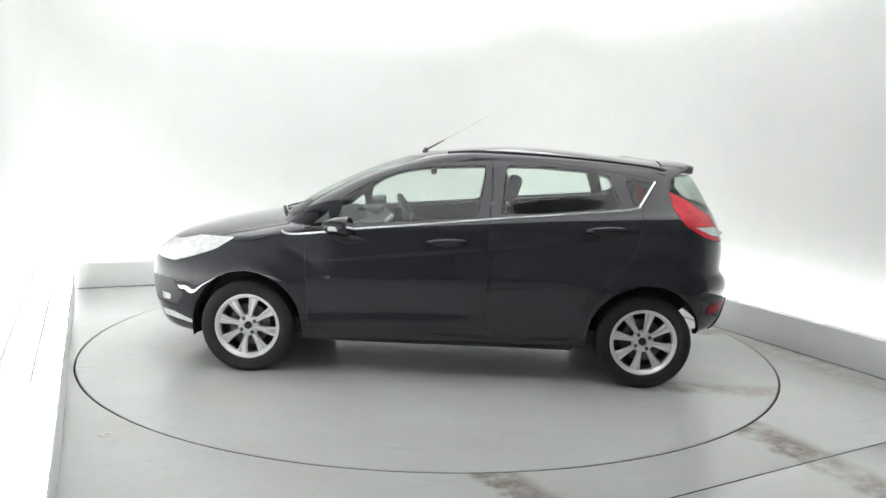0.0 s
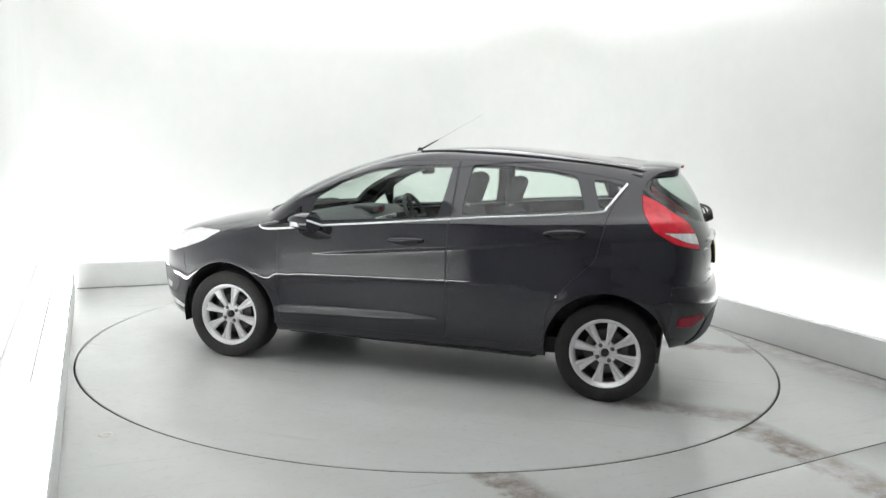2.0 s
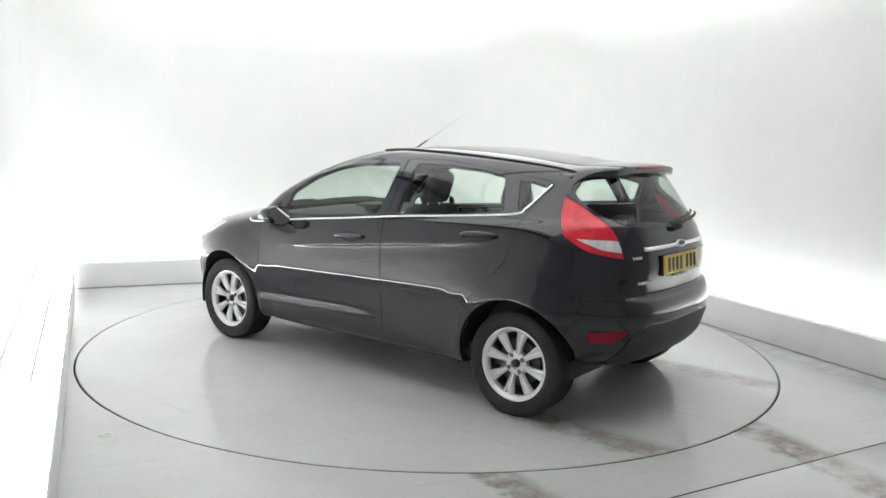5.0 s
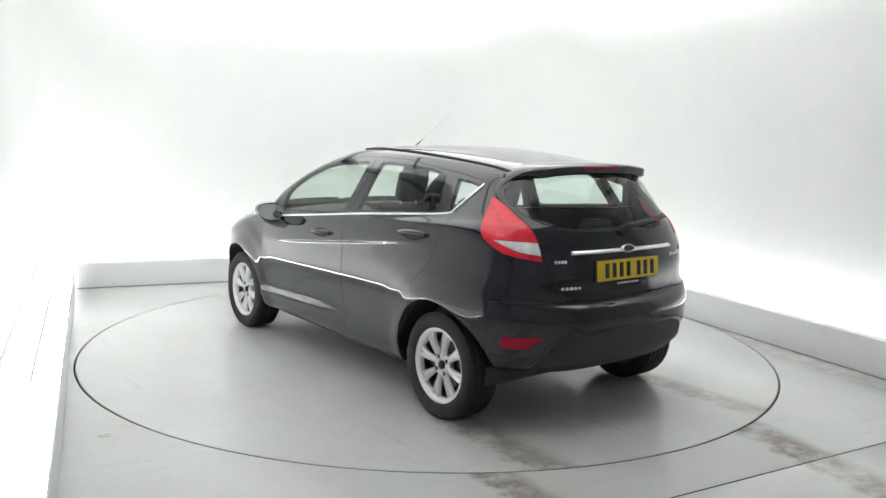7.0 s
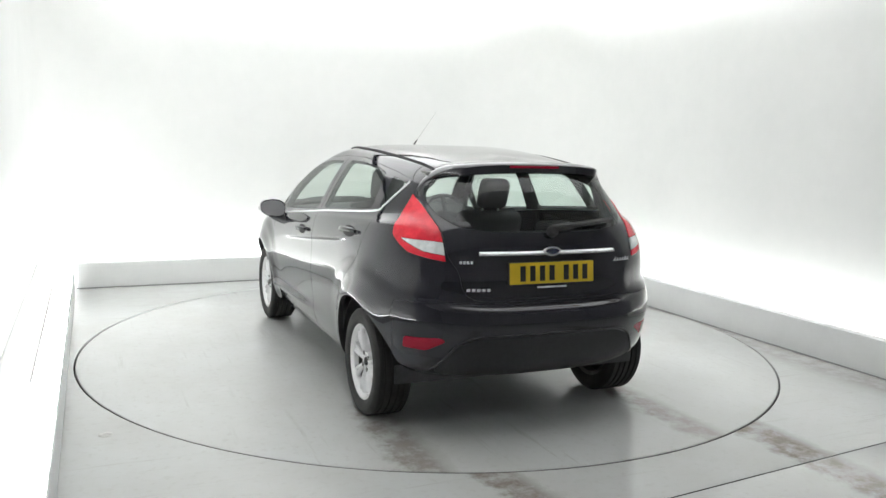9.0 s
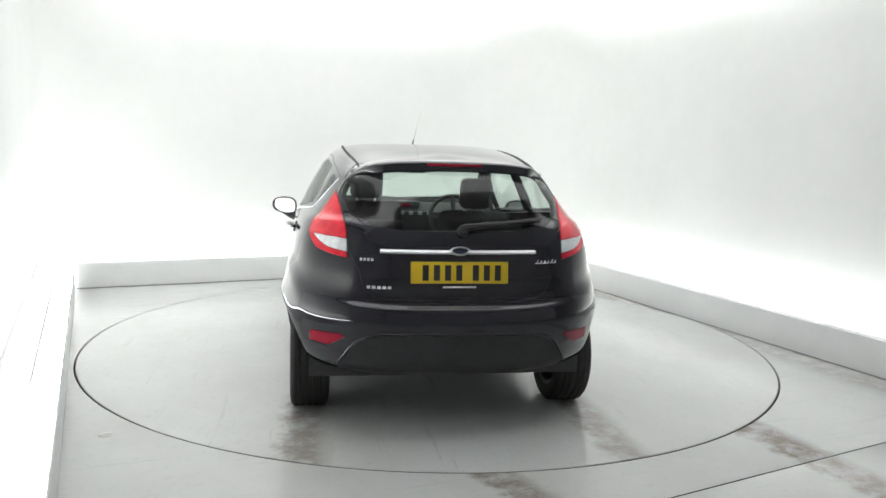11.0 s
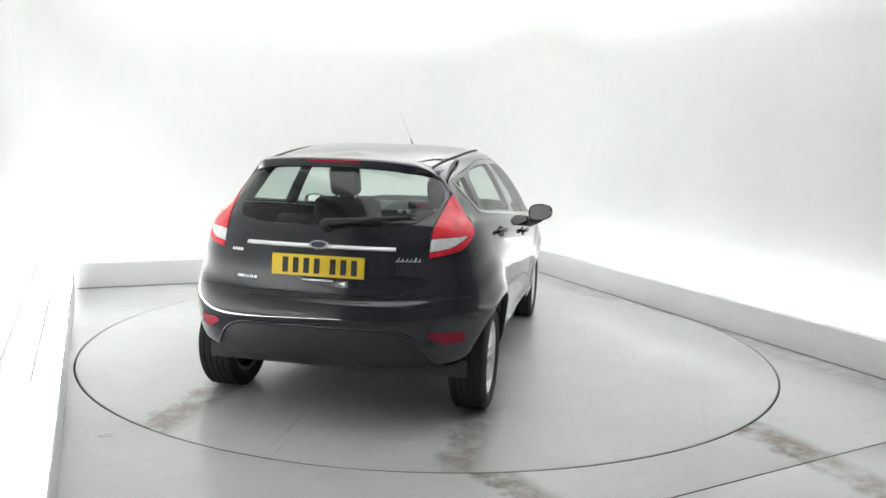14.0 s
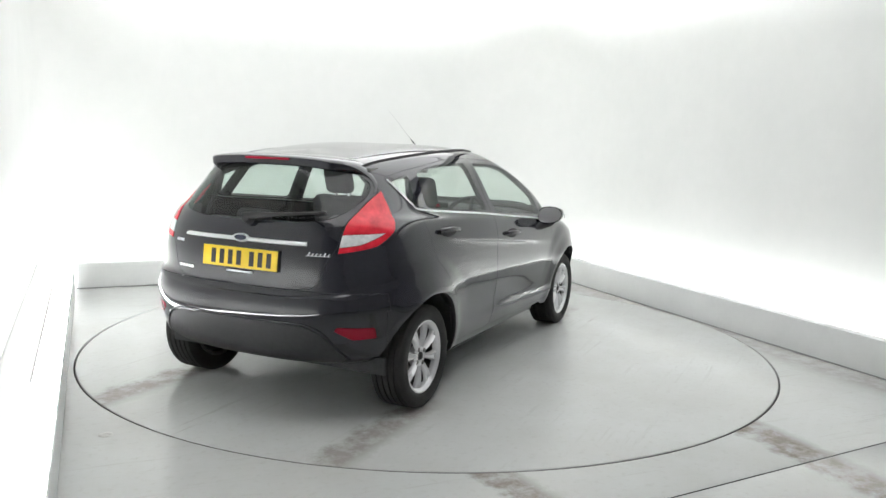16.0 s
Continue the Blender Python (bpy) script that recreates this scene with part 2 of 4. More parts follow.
def build_room():
    # fixed floor round the turntable
    bm = bmesh.new()
    n = 192
    ring = []
    for i in range(n):
        a = 2 * math.pi * i / n
        c, s = math.cos(a), math.sin(a)
        k = min(HALF / abs(c) if abs(c) > 1e-6 else 99, (BACK if s > 0 else -FRONT) / abs(s) if abs(s) > 1e-6 else 99)
        r = RADIUS + 0.003
        if c < 0:
            lean_c = -c + 0.0324 * s
            k = min(2.478 / lean_c if lean_c > 1e-6 else 99, (BACK if s > 0 else -FRONT) / abs(s) if abs(s) > 1e-6 else 99)
        k = max(k, r + 0.004)
        ring.append([bm.verts.new((r * c, r * s, -0.06)), bm.verts.new((r * c, r * s, -0.003)), bm.verts.new(((r + 0.003) * c, (r + 0.003) * s, 0)),
                     bm.verts.new((k * c, k * s, 0))])
    for i in range(n):
        for j in range(3):
            bm.faces.new((ring[i][j], ring[(i + 1) % n][j], ring[(i + 1) % n][j + 1], ring[i][j + 1]))
    bmesh.ops.recalc_face_normals(bm, faces=bm.faces)
    skew_joint(bm)
    floor_ob = structure("floor", bm, FLOOR, "grey painted floor around the turntable with brown tyre marks", "floor")
    # faint stain ring, shaped as a very thin disc on the floor
    stain = bmesh.new()
    lathe(stain, [(0.001, 0.0008), (0.020, 0.0008), (0.023, 0.0018), (0.033, 0.0018), (0.036, 0.0004)], 24)
    bmesh.ops.rotate(stain, cent=(0, 0, 0), matrix=Matrix.Rotation(radians(90), 3, "X"), verts=stain.verts)
    bmesh.ops.translate(stain, vec=(-2.32, -1.24, 0.0), verts=stain.verts)
    bmesh.ops.recalc_face_normals(stain, faces=stain.faces)
    part("floor_stain_ring", stain, STAIN_RING, floor_ob, "faint round stain ring on the floor")
    # floor in front of the joint
    bm = bmesh.new()
    box(bm, (-3.5, -6.5, -0.1), (3.5, FRONT - 0.008, 0), 0.002)
    skew_joint(bm)
    box(bm, (-3.5, -3.3, -0.1), (-2.40, FRONT - 0.002, -0.004), 0.002)
    structure("floor_front", bm, FLOOR_FRONT, "grey painted floor slab beyond a thin joint", "floor")
    bm = bmesh.new()
    box(bm, (-6, FRONT - 0.05, -0.2), (6, 4, -0.101))
    structure("pit", bm, PIT, "dark pit under the turntable", "pit")
    # low kerbs with the lamp trough behind
    for name, lo, hi, lab in (("kerb_back", (-HALF + 0.062, BACK + 0.008, -0.05), (HALF, BACK + 0.1, 0.238), "back"),
                              ("kerb_side", (HALF + 0.008, FRONT, -0.05), (HALF + 0.1, BACK + 0.1, 0.255), "side"),
                              ("kerb_near", (-HALF - 0.009, FRONT, -0.05), (-HALF, BACK - 0.002, 0.245), "near")):
        bm = bmesh.new()
        box(bm, lo, hi, 0.004)
        if lab == "near":
            lean(bm)
        kerb = structure(name, bm, KERB, "pale grey low kerb board hiding the wall lamps", "kerb")
        if lab != "near":
            # dark strip in place of the joint and its shadow line at the foot
            bm = bmesh.new()
            if lab == "back":
                box(bm, (lo[0], lo[1] - 0.006, 0.0005), (hi[0] - 0.002, lo[1] - 0.0005, 0.008), 0.002)
            else:
                box(bm, (lo[0] - 0.0055, lo[1], 0.0005), (lo[0] - 0.0005, BACK, 0.008), 0.002)
            part("foot_joint_shadow", bm, JOINT, kerb, "dark grey strip standing in for the joint and its shadow")
    bm = bmesh.new()
    box(bm, (-HALF - GAP_L - 0.03, FRONT, -0.018), (-HALF - 0.134, BACK + 0.1, 0.235), 0.004)
    lean(bm)
    ledge = structure("ledge_near", bm, KERB, "white ledge board beside the near strip lamp", "ledge")
    bm = bmesh.new()
    box(bm, (-HALF - 0.146, -1.0, 0.234), (-HALF - 0.135, 1.7, 0.2385), 0.001)
    lean(bm)
    part("ledge_joint", bm, JOINT, ledge, "thin grey joint strip")
    bm = bmesh.new()
    u0, u1, v1 = -HALF - GAP_L, HALF + GAP_R, BACK + GAP_B
    box(bm, (u0 - 0.1, FRONT, -0.1), (-HALF - 0.13, v1 + 0.1, -0.02))
    box(bm, (HALF + 0.1, FRONT, -0.1), (u1 + 0.1, v1 + 0.1, -0.02))
    box(bm, (-HALF - 0.13, BACK + 0.1, -0.1), (HALF + 0.1, v1 + 0.1, -0.02))
    structure("trough", bm, WALL, "white lamp trough behind the kerbs", "trough")
    # one wall sheet with rounded corners, 0.1 thick
    line = [(u0 - 0.028 + 0.0324 * FRONT, FRONT)]
    for cu, cv, r, a0 in ((u0 + 0.07, v1, 0.35, 180), (u1, v1, 1.1, 90)):
        su = 1 if cu < 0 else -1
        for k in range(13):
            a = radians(a0 - 90 * k / 12)
            line.append((cu + su * r + r * math.cos(a), cv - r + r * math.sin(a)))
    line.append((u1, FRONT))
    bm = bmesh.new()
    cols = []
    for i, (u, v) in enumerate(line):
        a, b = Vector(line[max(i - 1, 0)]), Vector(line[min(i + 1, len(line) - 1)])
        d = (b - a).normalized()
        nrm = Vector((-d.y, d.x)) * 0.1
        cols.append([bm.verts.new(c) for c in ((u, v, -0.05), (u, v, HIGH + 0.1), (u + nrm.x, v + nrm.y, HIGH + 0.1), (u + nrm.x, v + nrm.y, -0.05))])
    for a, b in zip(cols, cols[1:]):
        for j in range(4):
            bm.faces.new((a[j], b[j], b[(j + 1) % 4], a[(j + 1) % 4]))
    bm.faces.new(cols[0])
    bm.faces.new(cols[-1][::-1])
    bmesh.ops.recalc_face_normals(bm, faces=bm.faces)
    structure("wall_studio", bm, WALL, "white curved studio wall with rounded corners", "wall", 60)
    # ceiling
    bm = bmesh.new()
    box(bm, (-HALF + 0.1, FRONT, HIGH), (HALF - 0.05, BACK - 0.15, HIGH + 0.08), 0.004)
    structure("ceiling", bm, CEILING, "white ceiling with lamp coves along its edges", "ceiling")
    bm = bmesh.new()
    box(bm, (u0 - 0.1, FRONT, HIGH + 0.3), (u1 + 0.1, v1 + 0.1, HIGH + 0.36))
    structure("ceiling_upper", bm, WALL, "white upper ceiling over the lamp coves", "ceiling")
    # unseen hall behind the camera, added to set the car's reflections
    bm = bmesh.new()
    box(bm, (-3.5, -6.5, 0), (3.5, -6.4, 3.4))
    box(bm, (-3.5, -6.4, 0), (-3.4, FRONT, 3.4))
    box(bm, (3.4, -6.4, 0), (3.5, FRONT, 3.4))
    box(bm, (-3.4, FRONT - 0.1, HIGH + 0.05), (3.4, FRONT, 3.4))
    box(bm, (-3.4, FRONT - 0.1, 0.002), (u0 - 0.12, FRONT, HIGH + 0.05))
    box(bm, (u1 + 0.1, FRONT - 0.1, 0.002), (3.4, FRONT, HIGH + 0.05))
    structure("wall_added_hall", bm, ADDED_WALL, "plain grey unseen hall walls added behind the camera", "wall")
    bm = bmesh.new()
    box(bm, (-3.5, -6.5, 3.4), (3.5, FRONT, 3.5))
    structure("ceiling_added_hall", bm, CEILING, "plain pale unseen hall ceiling added behind the camera", "ceiling")


def shift_x(v, dx):
    v.co.x += dx


def build_lamps():
    u1, v1 = HALF + GAP_R, BACK + GAP_B
    u0 = -HALF - GAP_L

    def strip(name, lo, hi, mat, label, slant=False):
        base = new(name)
        base.matrix_world = ROOM @ Matrix.Translation((lo[0], lo[1], lo[2]))
        tagged(base, label, "lamp", "studio wall lamps")
        size = [h - l for l, h in zip(lo, hi)]
        bm = bmesh.new()
        s = 1 if size[2] > 0 else -1
        box(bm, (0, 0, min(0, 0.015 * s)), (size[0], size[1], max(0, 0.015 * s)), 0.003)
        move = (lambda m: [shift_x(v, 0.0324 * (v.co.y + lo[1]) - 0.028) for v in m.verts]) if slant else (lambda m: None)
        move(bm)
        part("housing", bm, CEILING, base)
        bm = bmesh.new()
        za, zb = sorted((0.016 * s, size[2]))
        box(bm, (0.005, 0.005, za), (size[0] - 0.005, size[1] - 0.005, zb), 0.01)
        move(bm)
        part("diffuser", bm, mat, base, "glowing white diffuser")
    strip("strip_lamp", (-HALF, v1 - 0.19, -0.018), (HALF - 0.4, v1 - 0.11, 0.1), LAMP_LOW, "long white strip lamp behind the kerb")
    strip("strip_lamp", (u1 - 0.19, FRONT + 0.1, -0.018), (u1 - 0.11, BACK - 0.4, 0.1), LAMP_LOW, "long white strip lamp behind the kerb")
    strip("strip_lamp", (-HALF - 0.132, FRONT + 0.1, -0.018), (-HALF - 0.012, BACK, 0.240), LAMP_NEAR, "long white strip lamp behind the kerb", True)
    zz = HIGH + 0.081
    cove = "long white strip lamp in the ceiling cove"
    strip("strip_lamp", (-HALF + 0.2, BACK - 0.33, zz + 0.13), (HALF - 0.3, BACK - 0.23, zz + 0.015), LAMP_HIGH, cove)
    strip("strip_lamp", (HALF - 0.23, FRONT + 0.1, zz + 0.13), (HALF - 0.13, BACK - 0.4, zz + 0.015), LAMP_HIGH, cove)
    for v in (-1.79, -0.05, 1.69):
        base = new("ceiling_panel_lamp")
        base.matrix_world = ROOM @ Matrix.Translation((0, v, HIGH - 0.02))
        tagged(base, "wide white panel lamp set flat on the ceiling", "lamp", "ceiling panel lamps")
        bm = bmesh.new()
        for a, b in (((-2.2, -0.86), (2.2, -0.84)), ((-2.2, 0.84), (2.2, 0.86)), ((-2.2, -0.84), (-2.18, 0.84)), ((2.18, -0.84), (2.2, 0.84))):
            box(bm, (*a, -0.015), (*b, 0.02))
        part("frame", bm, CEILING, base)
        bm = bmesh.new()
        box(bm, (-2.179, -0.839, -0.005), (2.179, 0.839, 0.015))
        part("diffuser", bm, LAMP_PANEL, base, "glowing white diffuser")


# two tyre marks, then a wide brown band along the side kerb
FLOOR = floor_material("grey_floor_paint", [(-0.74, -2.1, -0.62, -3.4, 0.13, 0.85), (0.90, -2.05, 0.84, -3.4, 0.16, 1.0),
                                           (2.36, -2.9, 2.36, 2.2, 0.30, 0.42)])
FLOOR_FRONT = floor_material("grey_floor_paint_front", [(-0.74, -2.1, -0.60, -3.6, 0.13, 0.8), (0.90, -2.05, 0.82, -3.8, 0.16, 0.9)])
SPIN_X, SPIN_Y = -0.1407, 0.171
DISC = floor_material("grey_turntable_paint", [(-1.2, SPIN_Y + 0.75, -2.5, SPIN_Y + 0.78, 0.15, 0.7), (-1.2, SPIN_Y - 0.79, -2.5, SPIN_Y - 0.82, 0.14, 0.65),
                                               (0.9, SPIN_Y - 0.75, 1.9, SPIN_Y - 0.7, 0.12, 0.3)])


def build_turntable():
    bm = bmesh.new()
    lathe(bm, [(0.001, 0), (1.2, 0), (RADIUS - 0.012, 0), (RADIUS - 0.0085, -0.004), (RADIUS - 0.0085, -0.09), (0.001, -0.09)], 192)
    bmesh.ops.rotate(bm, cent=(0, 0, 0), matrix=Matrix.Rotation(radians(90), 3, "X"), verts=bm.verts)
    bmesh.ops.recalc_face_normals(bm, faces=bm.faces)
    ob = new("turntable")
    part("deck", bm, DISC, ob, "grey painted deck", 30)
    bm = bmesh.new()
    lathe(bm, [(RADIUS - 0.0083, 0.0), (RADIUS - 0.006, 0.0), (RADIUS - 0.006, 0.09), (RADIUS - 0.0083, 0.09)], 192)
    bmesh.ops.rotate(bm, cent=(0, 0, 0), matrix=Matrix.Rotation(radians(-90), 3, "X"), verts=bm.verts)
    bmesh.ops.translate(bm, vec=(0, 0, -0.003), verts=bm.verts)
    bmesh.ops.recalc_face_normals(bm, faces=bm.faces)
    part("edge_band", bm, DARK_METAL, ob, "dark steel edge band", 30)
    return tagged(ob, "round grey painted turntable disc set flush in the floor", "turntable")


# ---- the car: x forward, y to its left, origin on the ground midway between the axles ----
AXLE = 1.2445
LINES = {}  # level by level, from the sill to the roof
LINES["xf"] = (1.93, 2.00, 2.05, 2.075, 2.07, 2.05, 1.99, 1.84, 1.55, 1.21, 1.11, 0.87, 0.57, 0.24, 0.05, -0.14, -0.30, -0.42)
LINES["zf"] = (0.20, 0.22, 0.34, 0.50, 0.60, 0.68, 0.75, 0.832, 0.906, 0.97, 0.993, 1.14, 1.285, 1.395, 1.427, 1.447, 1.457, 1.460)
LINES["w"] = (0.735, 0.79, 0.825, 0.846, 0.858, 0.8555, 0.8505, 0.845, 0.837, 0.821, 0.793, 0.720, 0.655, 0.595, 0.545, 0.43, 0.23, 0.0)
LINES["zsf"] = (0.205, 0.225, 0.33, 0.50, 0.60, 0.68, 0.75, 0.80, 0.85, 0.895, 0.94, 1.10, 1.22, 1.305, 1.370, 1.430, 1.457, 1.463)
LINES["zsr"] = (0.225, 0.25, 0.35, 0.52, 0.64, 0.74, 0.83, 0.91, 0.98, 1.05, 1.10, 1.21, 1.285, 1.328, 1.352, 1.371, 1.377, 1.378)
LINES["hump"] = (0, 0, 0, 0, 0, 0, 0, 0, 0, 0, 0.0, 0.02, 0.045, 0.06, 0.058, 0.06, 0.064, 0.065)
LINES["xr"] = (-1.74, -1.79, -1.84, -1.865, -1.870, -1.856, -1.822, -1.823, -1.80, -1.765, -1.735, -1.675, -1.61, -1.555, -1.525, -1.47, -1.35, -1.2)
LINES["zr"] = (0.30, 0.33, 0.40, 0.52, 0.60, 0.655, 0.70, 0.84, 0.96, 1.05, 1.11, 1.215, 1.305, 1.36, 1.375, 1.39, 1.405, 1.42)
LINES["sf"] = (1.0, 1.0, 1.0, 1.0, 1.0, 1.0, 0.95, 0.85, 0.62, 0.42, 0.42, 0.38, 0.34, 0.34, 0.40, 0.45, 0.45, 0.4)
LINES["sr"] = (0.9, 0.9, 0.9, 0.9, 0.88, 0.84, 0.78, 0.75, 0.70, 0.65, 0.62, 0.52, 0.45, 0.42, 0.45, 0.45, 0.40, 0.3)
LINES["pinch"] = (0, 0, 0, 0, 0, 0.006, 0.014, 0.026, 0.040, 0.06, 0.085, 0.095, 0.088, 0.082, 0.08, 0.065, 0.03, 0.0)
LINES["tuck"] = (0.09, 0.075, 0.02, 0, 0, 0, 0, 0, 0, 0, 0, 0, 0, 0, 0, 0, 0, 0)
FINE = 8
ROWS = (len(LINES["xf"]) - 1) * FINE + 1
LEVEL = {k: smooth_line([(v,) for v in vals], ROWS)[:, 0] for k, vals in LINES.items()}


def ease(x):
    x = np.clip(x, 0, 1)
    return x * x * (3 - 2 * x)


def side_relief(x, z):
    """Creases of the doors and flares of the wheel arches, as an offset outwards."""
    up = 0.716 + (1.0 - x) * 0.112
    d = z - up
    fade = ease((1.02 - x) / 0.8) * ease((x + 1.25) / 0.4)
    y = fade * np.where(d < 0, 0.009 * np.exp(d / 0.016), 0.009 * np.exp(-d / 0.06))
    low = 0.352 + (0.85 - x) * 0.035
    d = z - low
    fade = ease((0.95 - x) / 0.15) * ease((x + 0.55) / 0.75)
    y = y + fade * np.where(d < 0, 0.024 * np.exp(d / 0.05), 0.024 * np.exp(-d / 0.018))
    for ax in (AXLE, -AXLE):
        r = np.hypot(x - ax, z - 0.30)
        y = y + 0.020 * np.exp(-((r - 0.36) / 0.07) ** 2) * (z > 0.2)
        top = np.clip((z - 0.30) / np.maximum(r, 0.05), 0, 1) ** 2
        y = y + 0.018 * ease((0.585 - r) / 0.10) * top
    return y


def level_curve(k):
    g = {key: float(v[k]) for key, v in LEVEL.items()}
    zside = lambda x: g["zsf"] + (g["zsr"] - g["zsf"]) * (1.2 - x) / 2.4 + g["tuck"] * ease((-1.30 - x) / 0.2) + g["hump"] * np.maximum(0, 1 - ((x + 0.35) / 1.1) ** 2)
    width = lambda x: g["w"] - g["pinch"] * np.clip((-0.3 - x) / 1.0, 0, 2) ** 2 - 0.02 * np.clip((x - 0.7) / 1.0, 0, 2) ** 2 * (g["w"] / 0.86)
    x0f, x0r = g["xf"] - g["sf"], g["xr"] + g["sr"]
    out = []
    top = float(ease((k / FINE - 9.5) / 1.5))
    for x0, xe, ze, p, q, n, flip in ((x0f, g["xf"], g["zf"], 3.0 + 1.5 * top, 0.40 - 0.12 * top, 44, True), (x0r, g["xr"], g["zr"], 3.8, 0.33, 44, False)):
        a = np.linspace(0, math.pi / 2, 600)
        xi = np.sin(a) ** (2 / p)
        x = x0 + (xe - x0) * xi
        y = width(x) * np.cos(a) ** (2 * q)
        y[-1] = 0
        z = zside(x0 + (x - x0) * 0.9) * (1 - xi ** 2) + ze * xi ** 2
        s = np.concatenate([[0], np.cumsum(np.hypot(np.diff(x), np.diff(y)) + 1e-6)])
        t = np.linspace(0, s[-1], n + 1)
        c = np.stack([np.interp(t, s, v) for v in (x, y, z)], 1)
        out.append(c[::-1] if flip else c)
    x = np.linspace(x0f, x0r, 72)[1:-1]
    mid = np.stack([x, width(x), zside(x)], 1)
    c = np.concatenate([out[0], mid, out[1]])
    flat = np.clip(c[:, 1] / max(g["w"], 0.05), 0, 1) ** 3 * (g["w"] > 0.7)
    c[:, 1] += flat * side_relief(c[:, 0], c[:, 2])
    return c


def body_shell():
    """The left half of the whole skin, as one bmesh."""
    bm = bmesh.new()
    rows = []
    for k in range(ROWS):
        rows.append([bm.verts.new(p) for p in level_curve(k)])
    for a, b in zip(rows, rows[1:]):
        for j in range(len(a) - 1):
            bm.faces.new((a[j], b[j], b[j + 1], a[j + 1]))
    bmesh.ops.remove_doubles(bm, verts=bm.verts, dist=0.0004)
    bmesh.ops.recalc_face_normals(bm, faces=bm.faces)
    mid = max(bm.faces, key=lambda f: f.calc_center_median().y)
    if mid.normal.y < 0:
        bmesh.ops.reverse_faces(bm, faces=bm.faces)
    return bm


def inside(poly, x, y):
    r = False
    for (ax, ay), (bx, by) in zip(poly, poly[1:] + poly[:1]):
        if (ay > y) != (by > y) and x < (bx - ax) * (y - ay) / (by - ay) + ax:
            r = not r
    return r


def score(bm, poly, axes, keep):
    """Cuts the skin along a closed outline in the plane of two axes, where keep(centre) holds."""
    i, j = axes

    def span(f):
        p, q = [v.co[i] for v in f.verts], [v.co[j] for v in f.verts]
        return min(p), max(p), min(q), max(q)
    px, py = [p[0] for p in poly], [p[1] for p in poly]
    field = {}
    for f in bm.faces:
        s = span(f)
        if s[1] > min(px) - 0.01 and s[0] < max(px) + 0.01 and s[3] > min(py) - 0.01 and s[2] < max(py) + 0.01 and keep(f.calc_center_median()):
            field[f] = s
    for a, b in zip(poly, poly[1:] + poly[:1]):
        lo0, hi0, lo1, hi1 = min(a[0], b[0]) - 0.004, max(a[0], b[0]) + 0.004, min(a[1], b[1]) - 0.004, max(a[1], b[1]) + 0.004
        faces = [f for f, s in field.items() if s[1] >= lo0 and s[0] <= hi0 and s[3] >= lo1 and s[2] <= hi1]
        no = [0.0, 0.0, 0.0]
        no[i], no[j] = b[1] - a[1], a[0] - b[0]
        if not faces or Vector(no).length < 1e-6:
            continue
        co = [0.0, 0.0, 0.0]
        co[i], co[j] = a
        for f in faces:
            del field[f]
        geom = list(faces) + list({e for f in faces for e in f.edges}) + list({v for f in faces for v in f.verts})
        made = bmesh.ops.bisect_plane(bm, geom=geom, dist=0.0008, plane_co=co, plane_no=Vector(no).normalized())
        for f in [g for g in made["geom"] if isinstance(g, bmesh.types.BMFace)] + faces:
            if f.is_valid:
                field[f] = span(f)


def tup(points):
    return [(float(p[0]), float(p[1])) for p in points]


BELT = [(0.98, 0.895), (0.76, 0.908), (0.553, 0.935), (0.095, 0.982), (-0.391, 1.035), (-0.735, 1.066), (-1.142, 1.105)]


def arch(ax, r=0.352):
    return [(ax + r * math.cos(a), 0.30 + r * math.sin(a)) for a in np.linspace(0, math.pi, 25)] + [(ax - r, 0.05), (ax + r, 0.05)]


OUTLINES = {}
OUTLINES["arch_front"] = arch(AXLE)
OUTLINES["arch_rear"] = arch(-AXLE, 0.357)
OUTLINES["window_front"] = tup(rounded([(0.69, 0.955), (0.66, 1.115), (0.50, 1.221), (0.30, 1.295), (0.10, 1.328), (-0.235, 1.345), (-0.215, 1.18), (-0.185, 1.03)], 0.03))
OUTLINES["window_corner"] = tup(rounded([(0.90, 0.925), (0.745, 1.05), (0.725, 0.945)], 0.015))
OUTLINES["window_rear"] = tup(rounded([(-0.335, 1.05), (-0.362, 1.350), (-0.59, 1.350), (-0.85, 1.334), (-1.005, 1.306), (-1.045, 1.20), (-1.078, 1.116)], 0.03))
OUTLINES["window_quarter"] = tup(rounded([(-1.105, 1.292), (-1.18, 1.285), (-1.283, 1.262), (-1.20, 1.142), (-1.158, 1.128)], 0.015))
OUTLINES["door_front"] = tup(rounded([(0.855, 0.285), (0.875, 0.80), (0.86, 0.92), (0.90, 0.955), (0.68, 1.145), (0.50, 1.245), (0.30, 1.322), (0.10, 1.358), (-0.27, 1.378), (-0.275, 1.20), (-0.262, 0.99), (-0.275, 0.285)], 0.03))
OUTLINES["door_rear"] = tup(rounded([(-0.282, 0.285), (-0.269, 0.99), (-0.282, 1.20), (-0.277, 1.378), (-0.60, 1.376), (-0.85, 1.348), (-1.10, 1.320), (-1.322, 1.285), (-1.218, 1.12), (-1.178, 0.92), (-1.16, 0.83), (-1.02, 0.70), (-0.90, 0.52), (-0.87, 0.285)], 0.03))
OUTLINES["headlight"] = tup(rounded([(2.3, 0.69), (1.75, 0.675), (1.60, 0.72), (1.45, 0.775), (1.33, 0.85), (1.60, 0.838), (1.75, 0.80), (2.3, 0.77)], 0.02))
OUTLINES["bezel"] = tup(rounded([(2.3, 0.37), (1.74, 0.385), (1.675, 0.47), (1.77, 0.555), (2.3, 0.56)], 0.02))
